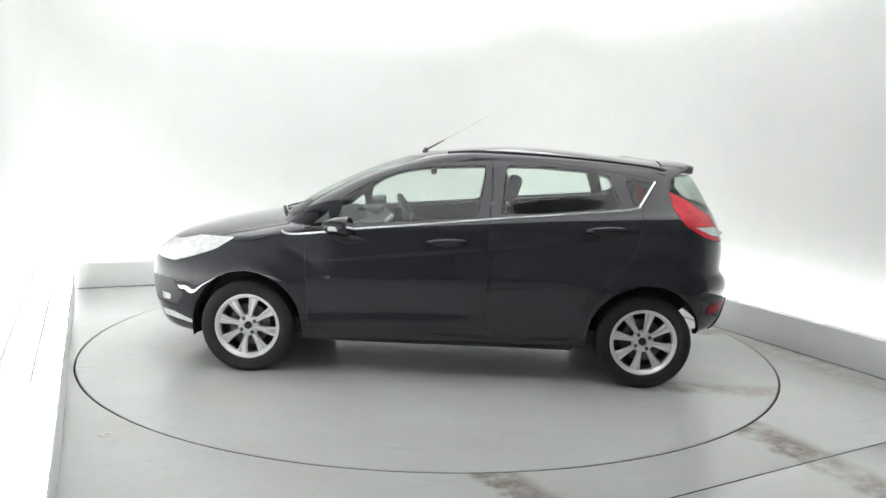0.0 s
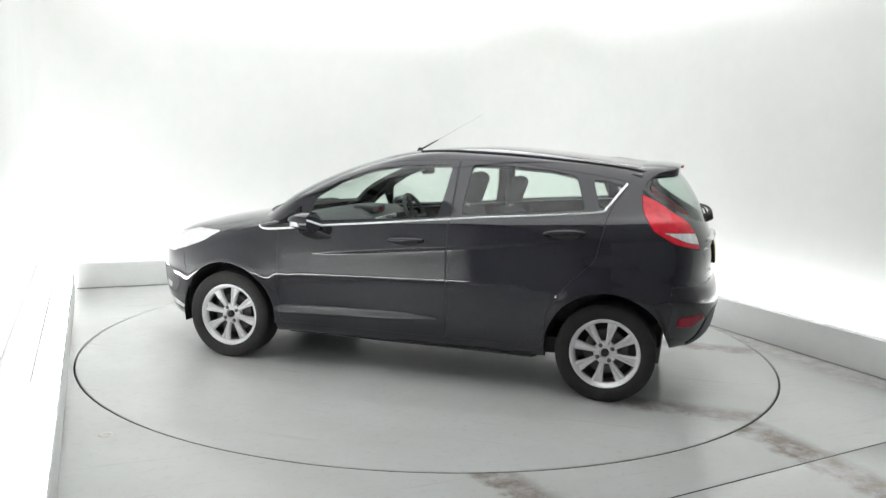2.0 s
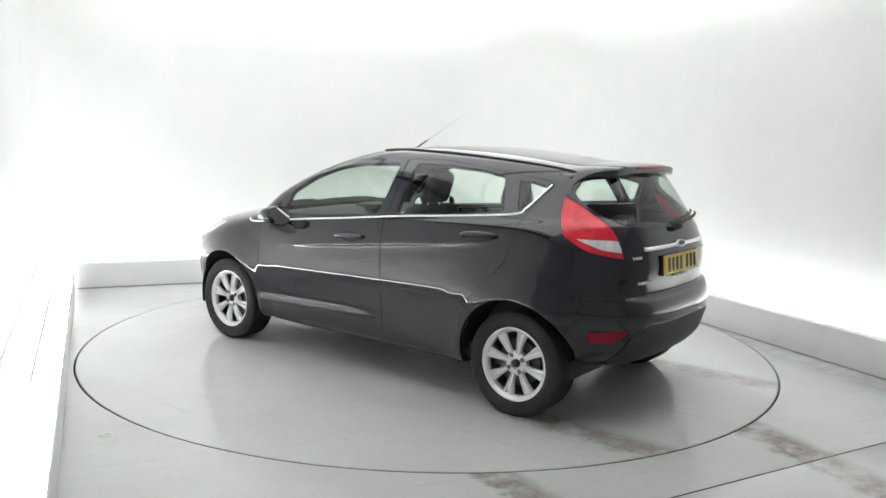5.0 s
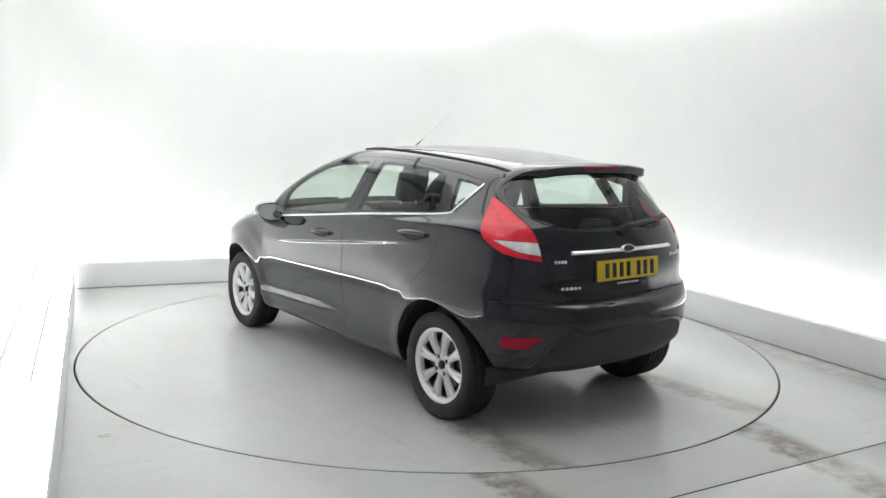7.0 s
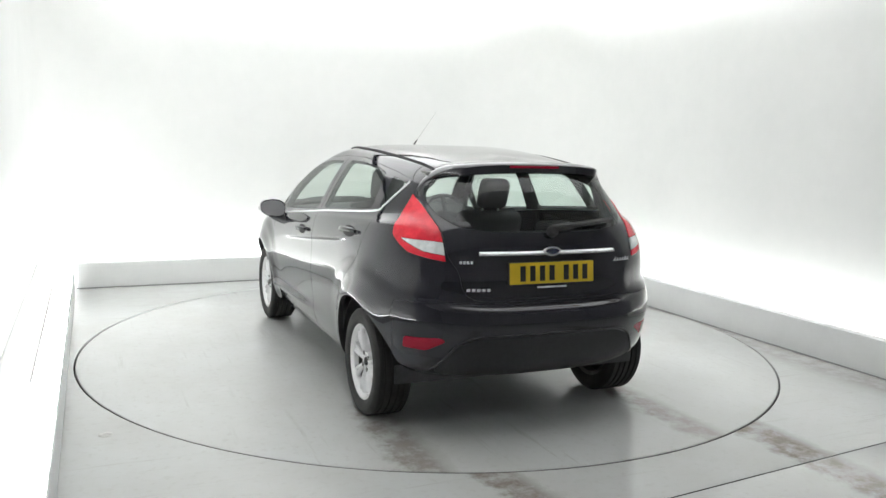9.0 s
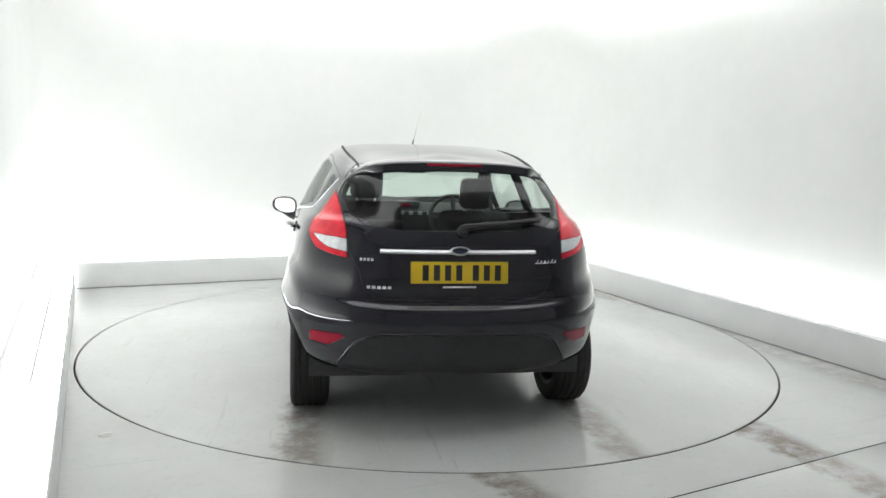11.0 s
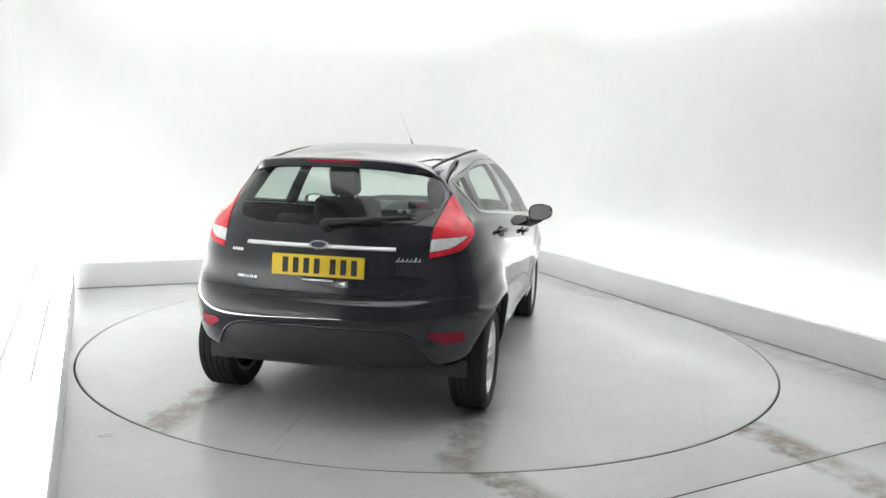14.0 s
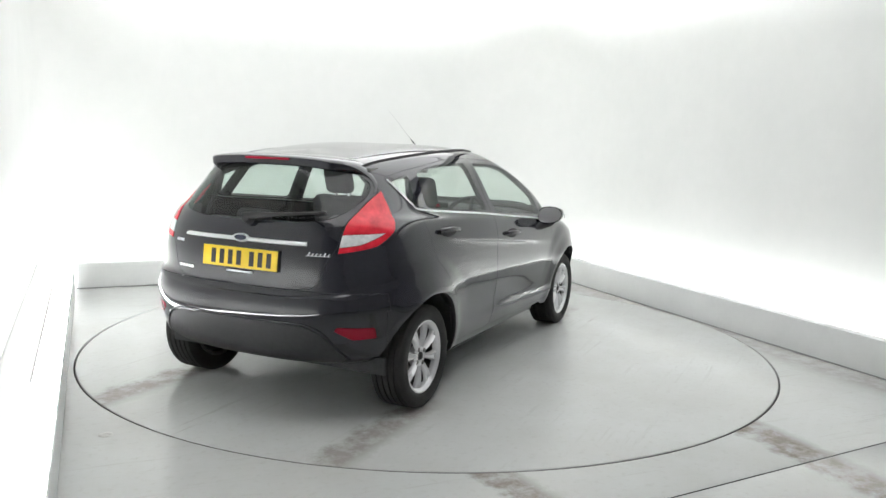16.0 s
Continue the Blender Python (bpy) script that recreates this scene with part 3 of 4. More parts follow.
OUTLINES["lip"] = tup(rounded([(2.3, 0.30), (1.80, 0.335), (1.62, 0.295), (1.60, 0.27), (1.80, 0.285), (2.3, 0.26)], 0.012))
OUTLINES["fog"] = tup(rounded([(2.2, 0.40), (1.80, 0.405), (1.79, 0.45), (2.2, 0.455)], 0.02))
OUTLINES["bumper_front"] = tup([(2.3, 0.05), (1.45, 0.05), (1.585, 0.50), (1.62, 0.70), (1.75, 0.68), (2.3, 0.69)])
OUTLINES["lamp_side"] = tup(rounded([(-1.385, 1.232), (-1.405, 1.12), (-1.475, 1.015), (-1.60, 0.942), (-1.80, 0.888), (-2.1, 0.868), (-2.1, 1.30), (-1.62, 1.30), (-1.45, 1.245)], 0.02))
OUTLINES["lamp_clear"] = tup(rounded([(-1.53, 1.008), (-1.66, 0.952), (-1.80, 0.918), (-1.95, 0.905), (-1.95, 0.978), (-1.80, 0.985), (-1.67, 1.003)], 0.012))
OUTLINES["bumper_rear"] = tup([(-2.2, 0.05), (-1.45, 0.05), (-1.58, 0.40), (-1.60, 0.56), (-1.62, 0.67), (-1.72, 0.704), (-2.2, 0.704)])
ROOF = [(0.10, -0.02), (0.10, 0.40), (0.02, 0.50), (-0.30, 0.522), (-0.80, 0.520), (-1.20, 0.495), (-1.395, 0.48), (-1.395, -0.02)]
BONNET = [(1.02, -0.02), (1.0, 0.60), (1.06, 0.70), (1.35, 0.685), (1.60, 0.62), (1.80, 0.50), (1.97, 0.25), (1.985, -0.02)]
# outlines seen from behind, across y and z
REAR = {}
REAR["glass"] = tup(rounded([(-0.02, 1.047), (0.30, 1.052), (0.476, 1.074), (0.548, 1.124), (0.578, 1.19), (0.56, 1.25), (0.485, 1.325), (0.38, 1.352), (-0.02, 1.362)], 0.025))
REAR["gate"] = tup(rounded([(-0.03, 0.704), (0.30, 0.707), (0.43, 0.716), (0.480, 0.765), (0.50, 0.86), (0.548, 0.93), (0.556, 1.05), (0.60, 1.22), (0.60, 1.55), (-0.03, 1.55)], 0.03))
REAR["lamp"] = tup([(0.552, 0.78), (0.560, 1.05), (0.604, 1.225), (0.61, 1.33), (1.0, 1.33), (1.0, 0.78)])
REAR["insert"] = tup(rounded([(-0.03, 0.30), (0.535, 0.31), (0.602, 0.352), (0.51, 0.488), (0.405, 0.530), (-0.03, 0.534)], 0.03))
REAR["reflector"] = tup(rounded([(0.565, 0.512), (0.582, 0.531), (0.738, 0.526), (0.738, 0.468), (0.645, 0.462)], 0.010))


def sort_faces(bm):
    """Names the panel to which each face of the scored skin belongs."""
    panels = {}
    o, r = OUTLINES, REAR
    for f in bm.faces:
        c = f.calc_center_median()
        x, y, z = c
        side = lambda n: inside(o[n], x, z)
        back = lambda n: x < -1.35 and inside(r[n], y, z)
        if (side("arch_front") or side("arch_rear")) and y > 0.45:
            continue
        if back("glass") and x < -1.40:
            n = "rear_window"
        elif x < -1.3 and side("lamp_side") and back("lamp"):
            n = "lamp_clear" if side("lamp_clear") else "tail_light"
        elif back("gate") and x < -1.40:
            n = "tailgate"
        elif x < -1.4 and side("bumper_rear") or (x < -1.60 and z < 0.704):
            n = "bumper_insert" if back("insert") else "reflector" if back("reflector") and x < -1.5 else "rear_bumper"
        elif y > 0.45 and x < 1.2 and side("window_front"):
            n = "window_front"
        elif y > 0.45 and side("window_corner"):
            n = "window_corner"
        elif y > 0.45 and side("window_rear"):
            n = "window_rear"
        elif y > 0.45 and side("window_quarter"):
            n = "window_quarter"
        elif y > 0.45 and side("door_front"):
            n = "door_front"
        elif y > 0.45 and side("door_rear"):
            n = "door_rear"
        elif x > 1.3 and side("headlight") and y > 0.42:
            n = "headlight"
        elif x > 1.4 and side("bumper_front"):
            n = "fog_light" if side("fog") and 0.60 < y < 0.68 else "fog_bezel" if side("bezel") and y > 0.42 else "front_lip" if side("lip") and y > 0.3 else "front_bumper"
        elif windscreen(x, y, z):
            n = "windscreen"
        elif z > 0.76 and x > 0.9 and inside(BONNET, x, y):
            n = "bonnet"
        elif z > 1.25 and inside(ROOF, x, y):
            n = "roof"
        else:
            n = "side_panel"
        panels.setdefault(n, []).append(f)
    return panels


def windscreen(x, y, z):
    if not (0.99 < z < 1.385 and x > 0.0):
        return False
    k = (z - 0.99) / 0.395
    return y < 0.685 - 0.145 * k and x > 0.66 - 0.62 * k


def panel_mesh(name, faces, mat, mirror, gap=0.0014, depth=0.03, both=False, lift=0.0):
    """A panel cut from the skin: its edge drawn in by half a gap and turned inwards, with the skin's own smooth normals."""
    fs = set(faces)
    verts, index, nors = [], {}, []
    for f in faces:
        for v in f.verts:
            if v not in index:
                index[v] = len(verts)
                verts.append(v.co + v.normal * lift)
                nors.append(v.normal.copy())
    shift = {}
    rim = []
    for f in faces:
        c = f.calc_center_median()
        for loop in f.loops:
            e = loop.edge
            if sum(1 for g in e.link_faces if g in fs) == 1:
                a, b = loop.vert, loop.link_loop_next.vert
                if abs(a.co.y) < 1e-4 and abs(b.co.y) < 1e-4:
                    continue
                d = (b.co - a.co).normalized()
                w = f.normal.cross(d).normalized()
                for v in (a, b):
                    shift.setdefault(v, []).append(w)
                rim.append((a, b))
    for v, ws in shift.items():
        w = sum(ws, Vector())
        if w.length > 1e-6:
            w = w.normalized()
            if abs(v.co.y) < 1e-4:
                w.y = 0
            verts[index[v]] = verts[index[v]] + w * gap
    polys = [[index[v] for v in f.verts] for f in faces]
    loops = [[nors[i] for i in p] for p in polys]
    low = {}
    for a, b in rim:
        for v in (a, b):
            if v not in low:
                low[v] = len(verts)
                verts.append(verts[index[v]] - v.normal * depth)
                nors.append(v.normal.copy())
        p = [index[b], index[a], low[a], low[b]]
        nor = (verts[p[1]] - verts[p[0]]).cross(verts[p[2]] - verts[p[1]])
        nor = nor.normalized() if nor.length > 1e-9 else Vector((0, 0, 1))
        polys.append(p)
        loops.append([nor] * 4)

    def made(vs, ps, ls):
        me = bpy.data.meshes.new(name)
        me.from_pydata([tuple(v) for v in vs], [], ps)
        me.shade_smooth()
        me.normals_split_custom_set([tuple(n) for l in ls for n in l])
        me.materials.append(mat)
        if mat is PAINT:
            me.materials.append(SEAL)
            for p in me.polygons:
                p.material_index = 1 if p.index % (len(ps) // halves) >= skin else 0
        return me
    halves, skin = (2 if both else 1), len(faces)
    flip = lambda v: Vector((v.x, -v.y, v.z))
    if both:
        n = len(verts)
        vs = verts + [flip(v) for v in verts]
        ps = polys + [[i + n for i in reversed(p)] for p in polys]
        ls = loops + [[flip(q) for q in reversed(l)] for l in loops]
        return [made(vs, ps, ls)]
    out = [made(verts, polys, loops)]
    if mirror:
        out.append(made([flip(v) for v in verts], [list(reversed(p)) for p in polys], [[flip(q) for q in reversed(l)] for l in loops]))
    return out


def build_car():
    from mathutils.bvhtree import BVHTree
    from mathutils.interpolate import poly_3d_calc
    car = new("car")
    tagged(car, "glossy black five-door hatchback with chrome window trim standing on the turntable", "car")
    bm = body_shell()
    bm.normal_update()
    bm.verts.index_update()
    skin_co, skin_no = [v.co.copy() for v in bm.verts], [v.normal.copy() for v in bm.verts]
    skin_faces = [[v.index for v in f.verts] for f in bm.faces]
    tree = BVHTree.FromPolygons(skin_co, skin_faces)
    near = lambda c: c.y > 0.42
    for n in ("arch_front", "arch_rear", "window_front", "window_corner", "window_rear", "window_quarter", "door_front", "door_rear"):
        score(bm, OUTLINES[n], (0, 2), near)
    score(bm, OUTLINES["headlight"], (0, 2), lambda c: c.x > 1.3 and c.y > 0.35)
    for n in ("bumper_front", "bezel", "lip", "fog"):
        score(bm, OUTLINES[n], (0, 2), lambda c: c.x > 1.4)
    for n in ("lamp_side", "lamp_clear", "bumper_rear"):
        score(bm, OUTLINES[n], (0, 2), lambda c: c.x < -1.3)
    score(bm, ROOF, (0, 1), lambda c: c.z > 1.25)
    score(bm, BONNET, (0, 1), lambda c: c.x > 0.85 and c.z > 0.76)
    score(bm, [(-0.02, 0.99), (0.685, 0.99), (0.54, 1.385), (-0.02, 1.385)], (1, 2), lambda c: c.x > 0.0 and c.z > 0.9)
    for n in ("glass", "gate", "lamp", "insert", "reflector"):
        score(bm, REAR[n], (1, 2), lambda c: c.x < -1.4)
    bm.normal_update()
    for v in bm.verts:
        p, n, i, d = tree.find_nearest(v.co)
        corners = skin_faces[i]
        w = poly_3d_calc([skin_co[k] for k in corners], p)
        n = sum((skin_no[k] * f for k, f in zip(corners, w)), Vector())
        v.normal = n.normalized() if n.length > 1e-6 else v.normal
    panels = sort_faces(bm)

    def put(name, key, mat, label="", both=False, parents=None, depth=0.03, gap=0.0014, lift=0.0):
        made = []
        for k, me in enumerate(panel_mesh(name, panels.get(key, []), mat, not both, gap, depth, both, lift)):
            ob = new(name, me)
            ob.parent = car if parents is None else parents[k]
            made.append(tagged(ob, label))
        return made
    put("roof", "roof", PAINT, both=True)
    put("bonnet", "bonnet", PAINT, both=True)
    put("front_bumper", "front_bumper", PAINT, both=True)
    bumper = put("rear_bumper", "rear_bumper", PAINT, both=True)
    put("lower_insert", "bumper_insert", PLASTIC, "matt black plastic lower insert", True, bumper)
    put("reflector", "reflector", RED_DARK, "dark red reflector", parents=bumper * 2, lift=0.002)
    side = put("side_panel", "side_panel", PAINT)
    put("windscreen", "windscreen", PANE, "clear windscreen", True, depth=0.004)
    gate = put("tailgate", "tailgate", PAINT, both=True)
    put("rear_window", "rear_window", REAR_PANE, "dark tinted rear window", True, gate, depth=0.004, gap=0.001)
    lights = put("tail_light", "tail_light", RED, "red tail light", lift=0.004, depth=0.03)
    put("clear_lens", "lamp_clear", CLEAR, "clear lens", parents=lights, lift=0.004)
    put("headlight", "headlight", CLEAR, "clear headlight", lift=0.002)
    put("fog_bezel", "fog_bezel", PLASTIC, "black fog light bezel")
    put("front_lip", "front_lip", CLEAR, "silver lower bumper lip")
    put("fog_light", "fog_light", CLEAR, "small fog light")
    front = put("front_door", "door_front", PAINT)
    rear = put("rear_door", "door_rear", PAINT)
    put("window", "window_front", PANE, "green tinted side window", parents=front, depth=0.004)
    put("corner_window", "window_corner", PANE, "small corner window", depth=0.004)
    put("window", "window_rear", PANE, "green tinted side window", parents=rear, depth=0.004)
    put("quarter_window", "window_quarter", PANE, "small quarter window", parents=rear, depth=0.004)
    bm.free()
    on = lambda x, z: tree.ray_cast(Vector((x, 2.0, z)), Vector((0, -1, 0)))[:2]
    behind = lambda y, z: tree.ray_cast(Vector((-3.0, abs(y), z)), Vector((1, 0, 0)))[:2]
    trim_strips(car, on)
    roof_strips(car, lambda x, y: tree.ray_cast(Vector((x, y, 3.0)), Vector((0, 0, -1)))[:2])
    door_handles(front, rear, on)
    gate_details(gate[0], behind)
    ridge = bmesh.new()
    line = smooth_line([(0.609, 0.350), (0.565, 0.420), (0.512, 0.494), (0.41, 0.536), (0.2, 0.541), (0.0, 0.542)], 30)
    line = np.concatenate([line, line[-2::-1] * (-1, 1)])
    tube(ridge, [rear_frame(behind, float(y), float(z)) @ Vector((0, 0, 0.001)) for y, z in line], 0.006, 8)
    part("insert_edge", ridge, PAINT, bumper[0], "glossy black raised edge over the insert", 60)
    mirrors(car)
    wheels(car)
    cabin(car)
    underside(car)
    antenna(car)
    return car


def mirrored(bm):
    """A copy of a bmesh on the other side of the car."""
    other = bm.copy()
    for v in other.verts:
        v.co.y = -v.co.y
    bmesh.ops.reverse_faces(other, faces=other.faces)
    return other


def two(name, bm, mat, parents, label="", smooth=35):
    other = mirrored(bm)
    return [part(name, bm, mat, parents[0], label, smooth), part(name, other, mat, parents[1], label, smooth)]


def ribbon(bm, line, on, half, proud):
    """A rounded strip laid along a line on the skin."""
    prev = None
    first = None
    for i, (x, z) in enumerate(line):
        a, b = line[max(i - 1, 0)], line[min(i + 1, len(line) - 1)]
        d = Vector((b[0] - a[0], b[1] - a[1])).normalized()
        w = Vector((-d.y, d.x))
        ring = []
        p, nor = on(x, z)
        if p is None:
            continue
        for k, h in ((-1, -0.002), (-0.7, proud * 0.5), (0.3, proud * 1.2), (0.85, proud * 1.3), (1, -0.002)):
            q = p + Vector((w.x * half * k, 0, w.y * half * k)) 
            ring.append(bm.verts.new(q + nor * h))
        if prev:
            for k in range(4):
                bm.faces.new((prev[k], prev[k + 1], ring[k + 1], ring[k]))
        else:
            first = ring
        prev = ring
    bm.faces.new(first)
    bm.faces.new(prev[::-1])
    bmesh.ops.recalc_face_normals(bm, faces=bm.faces)
    return bm


def trim_strips(car, on):
    line = tup(smooth_line([(1.03, 0.905), (1.005, 0.893), (0.94, 0.889)] + BELT[1:] + [(-1.200, 1.137), (-1.245, 1.197), (-1.300, 1.274)], 90))
    two("chrome_trim", ribbon(bmesh.new(), line, on, 0.0075, 0.005), CHROME, [car, car], "bright chrome waist trim", 60)


def roof_strips(car, above):
    bm = bmesh.new()
    pts = []
    for x, y in smooth_line(ROOF[2:7], 30):
        p, nor = above(float(x), float(y))
        pts.append(p + nor * 0.003)
    tube(bm, pts, 0.0065, 8)
    two("roof_strip", bm, SEAL, [car, car], "black roof ditch strip", 60)
    for y0, y1, x0, x1 in ((0.02, 0.56, 1.20, 1.06), (-0.54, -0.03, 1.07, 1.19)):
        bm = bmesh.new()
        pts = []
        for k in range(9):
            f = k / 8
            p, nor = above(x0 + (x1 - x0) * f, abs(y0 + (y1 - y0) * f))
            p, nor = Vector((p.x, y0 + (y1 - y0) * f, p.z)), Vector((nor.x, 0, nor.z))
            pts.append(p + nor * (0.008 + 0.008 * math.sin(math.pi * f)))
        tube(bm, pts, [0.013, 0.012, 0.011, 0.010, 0.009, 0.008, 0.008, 0.007, 0.006], 8)
        part("windscreen_wiper", bm, SEAL, car, "black windscreen wiper", 60)


def door_handles(front, rear, on):
    for doors, x0, x1, z in ((front, 0.115, -0.115, 0.872), (rear, -0.86, -1.09, 0.972)):
        bm = bmesh.new()
        n = 15
        pts, rad = [], []
        for k in range(n):
            f = k / (n - 1)
            x = x0 + (x1 - x0) * f
            p, nor = on(x, z + 0.012 * f)
            pts.append(p + nor * (0.012 + 0.022 * math.sin(math.pi * f) ** 0.6))
            rad.append(0.010 + 0.006 * math.sin(math.pi * f) ** 0.5)
        tube(bm, pts, rad, 10)
        handles = two("door_handle", bm, PAINT, doors, "black door handle", 60)
        cup = bmesh.new()
        xm = (x0 + x1) / 2
        p0, n0 = on(xm, z + 0.004)
        mid = cup.verts.new(p0 + n0 * 0.002)
        ring = []
        for k in range(24):
            a = 2 * math.pi * k / 24
            x, zz = xm + 0.095 * math.cos(a), z + 0.004 + 0.03 * math.sin(a)
            p, nor = on(x, zz)
            ring.append(cup.verts.new(p + nor * 0.002))
        for k in range(24):
            cup.faces.new((mid, ring[k], ring[(k + 1) % 24]))
        bmesh.ops.recalc_face_normals(cup, faces=cup.faces)
        two("handle_cup", cup, SEAL, doors, "dark handle recess", 60)


def rear_frame(behind, y, z):
    """A frame on the back of the car: x to the right as seen from behind, y up, z outwards."""
    p, nor = behind(y, z)
    if y < 0:
        p, nor = Vector((p.x, -p.y, p.z)), Vector((nor.x, -nor.y, nor.z))
    right = Vector((0, 0, 1)).cross(nor).normalized()
    up = nor.cross(right)
    return Matrix(((right.x, up.x, nor.x, p.x), (right.y, up.y, nor.y, p.y), (right.z, up.z, nor.z, p.z), (0, 0, 0, 1)))


def gate_details(gate, behind):
    # number plate with bars in place of its characters
    m = rear_frame(behind, 0.0, 0.848)
    bm = bmesh.new()
    box(bm, (-0.251, -0.058, -0.01), (0.251, 0.058, 0.006), 0.005, m)
    part("plate_holder", bm, PLASTIC, gate, "black plate holder")
    bm = bmesh.new()
    box(bm, (-0.247, -0.054, 0.006), (0.247, 0.054, 0.011), 0.002, m)
    plate = part("number_plate", bm, YELLOW, gate, "yellow number plate with black bars")
    x = -0.196
    for k in range(7):
        bm = bmesh.new()
        box(bm, (x + 0.007, -0.040, 0.0112), (x + 0.038, 0.038, 0.0125), 0.0004, m)
        part("bar", bm, INK, plate)
        x += 0.0565 + (0.028 if k == 3 else 0)
    bm = bmesh.new()
    box(bm, (-0.085, -0.0775, 0.0), (0.085, -0.0675, 0.006), 0.001, m)
    part("plate_footer", bm, CLEAR, gate, "thin pale strip under the plate")
    # chrome strip over the plate
    bm = bmesh.new()
    ring = None
    for y in np.linspace(-0.395, 0.395, 41):
        f = rear_frame(behind, float(y) if abs(y) > 1e-6 else 0.0, 0.948)
        q = [bm.verts.new(f @ Vector((0, a, b))) for a, b in ((-0.011, 0.0), (-0.010, 0.018), (-0.004, 0.019), (0.006, 0.012), (0.011, 0.0))]
        if ring:
            for k in range(4):
                bm.faces.new((ring[k], ring[k + 1], q[k + 1], q[k]))
        else:
            bm.faces.new(q)
        ring = q
    bm.faces.new(ring)
    bmesh.ops.recalc_face_normals(bm, faces=bm.faces)
    part("chrome_strip", bm, CHROME, gate, "bright chrome strip", 50)
    # oval emblem
    m = rear_frame(behind, 0.0, 0.952)
    for name, rx, ry, z0, z1, mat in (("emblem_ring", 0.053, 0.0235, 0.012, 0.022, CHROME), ("emblem", 0.041, 0.015, 0.016, 0.024, EMBLEM)):
        bm = bmesh.new()
        lathe(bm, [(1.0, z0), (0.95, z1), (0.88, z1 + 0.004), (0.80, z1 + 0.001), (0.001, z1 + 0.001 if mat is EMBLEM else z0)], 40)
        for v in bm.verts:
            v.co = m @ Vector((v.co.x * rx, v.co.z * ry, v.co.y))
        bmesh.ops.recalc_face_normals(bm, faces=bm.faces)
        part(name, bm, mat, gate, "oval emblem")
    # small lettering as bars: (across, height, half length, half height, count, slant)
    for y, z, half, tall, count, slant in ((0.462, 0.905, 0.036, 0.0075, 4, 0.0), (0.400, 0.768, 0.064, 0.0075, 5, 0.0), (-0.462, 0.897, 0.062, 0.012, 6, 0.55)):
        bm = bmesh.new()
        for k in range(count):
            w = 2 * half / count
            m = rear_frame(behind, y + half - w * (k + 0.5), z)
            top = tall * (1.0 if not slant or k in (0, 4) else 0.6)
            lean_over = Matrix(((1, slant, 0, 0), (0, 1, 0, 0), (0, 0, 1, 0), (0, 0, 0, 1)))
            if slant:
                box(bm, (-w * 0.14, -tall * 0.7, 0.0), (w * 0.14, top, 0.004), 0.001, m @ lean_over)
                box(bm, (-w * 0.5, -tall * 0.7, 0.0), (w * 0.5, -tall * 0.4, 0.0035), 0.0008, m @ lean_over)
            else:
                box(bm, (-w * 0.36, -tall, 0.0), (w * 0.36, tall, 0.004), 0.0015, m)
        part("badge", bm, BADGE, gate, "small chrome badge bars")
    # wiper
    bm = bmesh.new()
    pts = []
    for k in range(9):
        f = k / 8
        m = rear_frame(behind, -0.02 - 0.40 * f if f > 0 else -0.02, 1.058 + 0.030 * f)
        pts.append(m @ Vector((0, 0, 0.03 + 0.012 * math.sin(math.pi * f))))
    tube(bm, pts, [0.02, 0.017, 0.014, 0.012, 0.010, 0.009, 0.008, 0.007, 0.006], 8)
    wiper = part("wiper_arm", bm, SEAL, gate, "black rear wiper")
    bm = bmesh.new()
    pts = []
    for k in range(9):
        f = k / 8
        m = rear_frame(behind, -0.06 - 0.39 * f, 1.066 + 0.028 * f)
        pts.append(m @ Vector((0, 0.012, 0.014)))
    tube(bm, pts, 0.007, 6)
    part("wiper_blade", bm, SEAL, wiper)
    bm = bmesh.new()
    m = rear_frame(behind, -0.02, 1.048)
    lathe(bm, [(0.001, 0.045), (0.022, 0.043), (0.028, 0.03), (0.03, 0.0)], 20)
    for v in bm.verts:
        v.co = m @ Vector((v.co.x, v.co.z, v.co.y))
    bmesh.ops.recalc_face_normals(bm, faces=bm.faces)
    part("wiper_hub", bm, SEAL, wiper)
    # roof spoiler: a lip that arches over and down beside the rear window
    bm = bmesh.new()
    ring = None
    path = smooth_line([(-1.596, 0.0, 1.388), (-1.594, 0.20, 1.385), (-1.587, 0.36, 1.374), (-1.575, 0.458, 1.350), (-1.56, 0.530, 1.297), (-1.55, 0.572, 1.243), (-1.55, 0.588, 1.205)], 30)
    path = np.concatenate([path[:0:-1] * (1, -1, 1), path])
    for x, y, z in path:
        e = float(ease((abs(y) - 0.38) / 0.18))
        p = behind(y, z)[0]
        x = x * (1 - e) + (p.x - 0.006) * e if p is not None else x
        long, thick = 0.215 - 0.165 * e, 1 - 0.38 * e
        side = Vector((0, math.copysign(e, y) * 0.8, 1 - 0.6 * e)).normalized()
        q = []
        for f, h in ((1.0, 0.012), (0.6, 0.014), (0.25, 0.010), (0.03, 0.002), (0.0, -0.004), (0.012, -0.042), (0.08, -0.050), (0.6, -0.045)):
            q.append(bm.verts.new(Vector((x + long * f, y, z)) + side * h * thick))
        if ring:
            for k in range(8):
                bm.faces.new((ring[k], ring[(k + 1) % 8], q[(k + 1) % 8], q[k]))
        else:
            bm.faces.new(q)
        ring = q
    bm.faces.new(ring)
    bmesh.ops.recalc_face_normals(bm, faces=bm.faces)
    spoiler = part("spoiler", bm, PAINT, gate, "black roof spoiler", 40)
    bm = bmesh.new()
    box(bm, (-1.607, -0.145, 1.367), (-1.57, 0.145, 1.380), 0.003)
    part("brake_light", bm, RED_DARK, spoiler, "red high brake light")


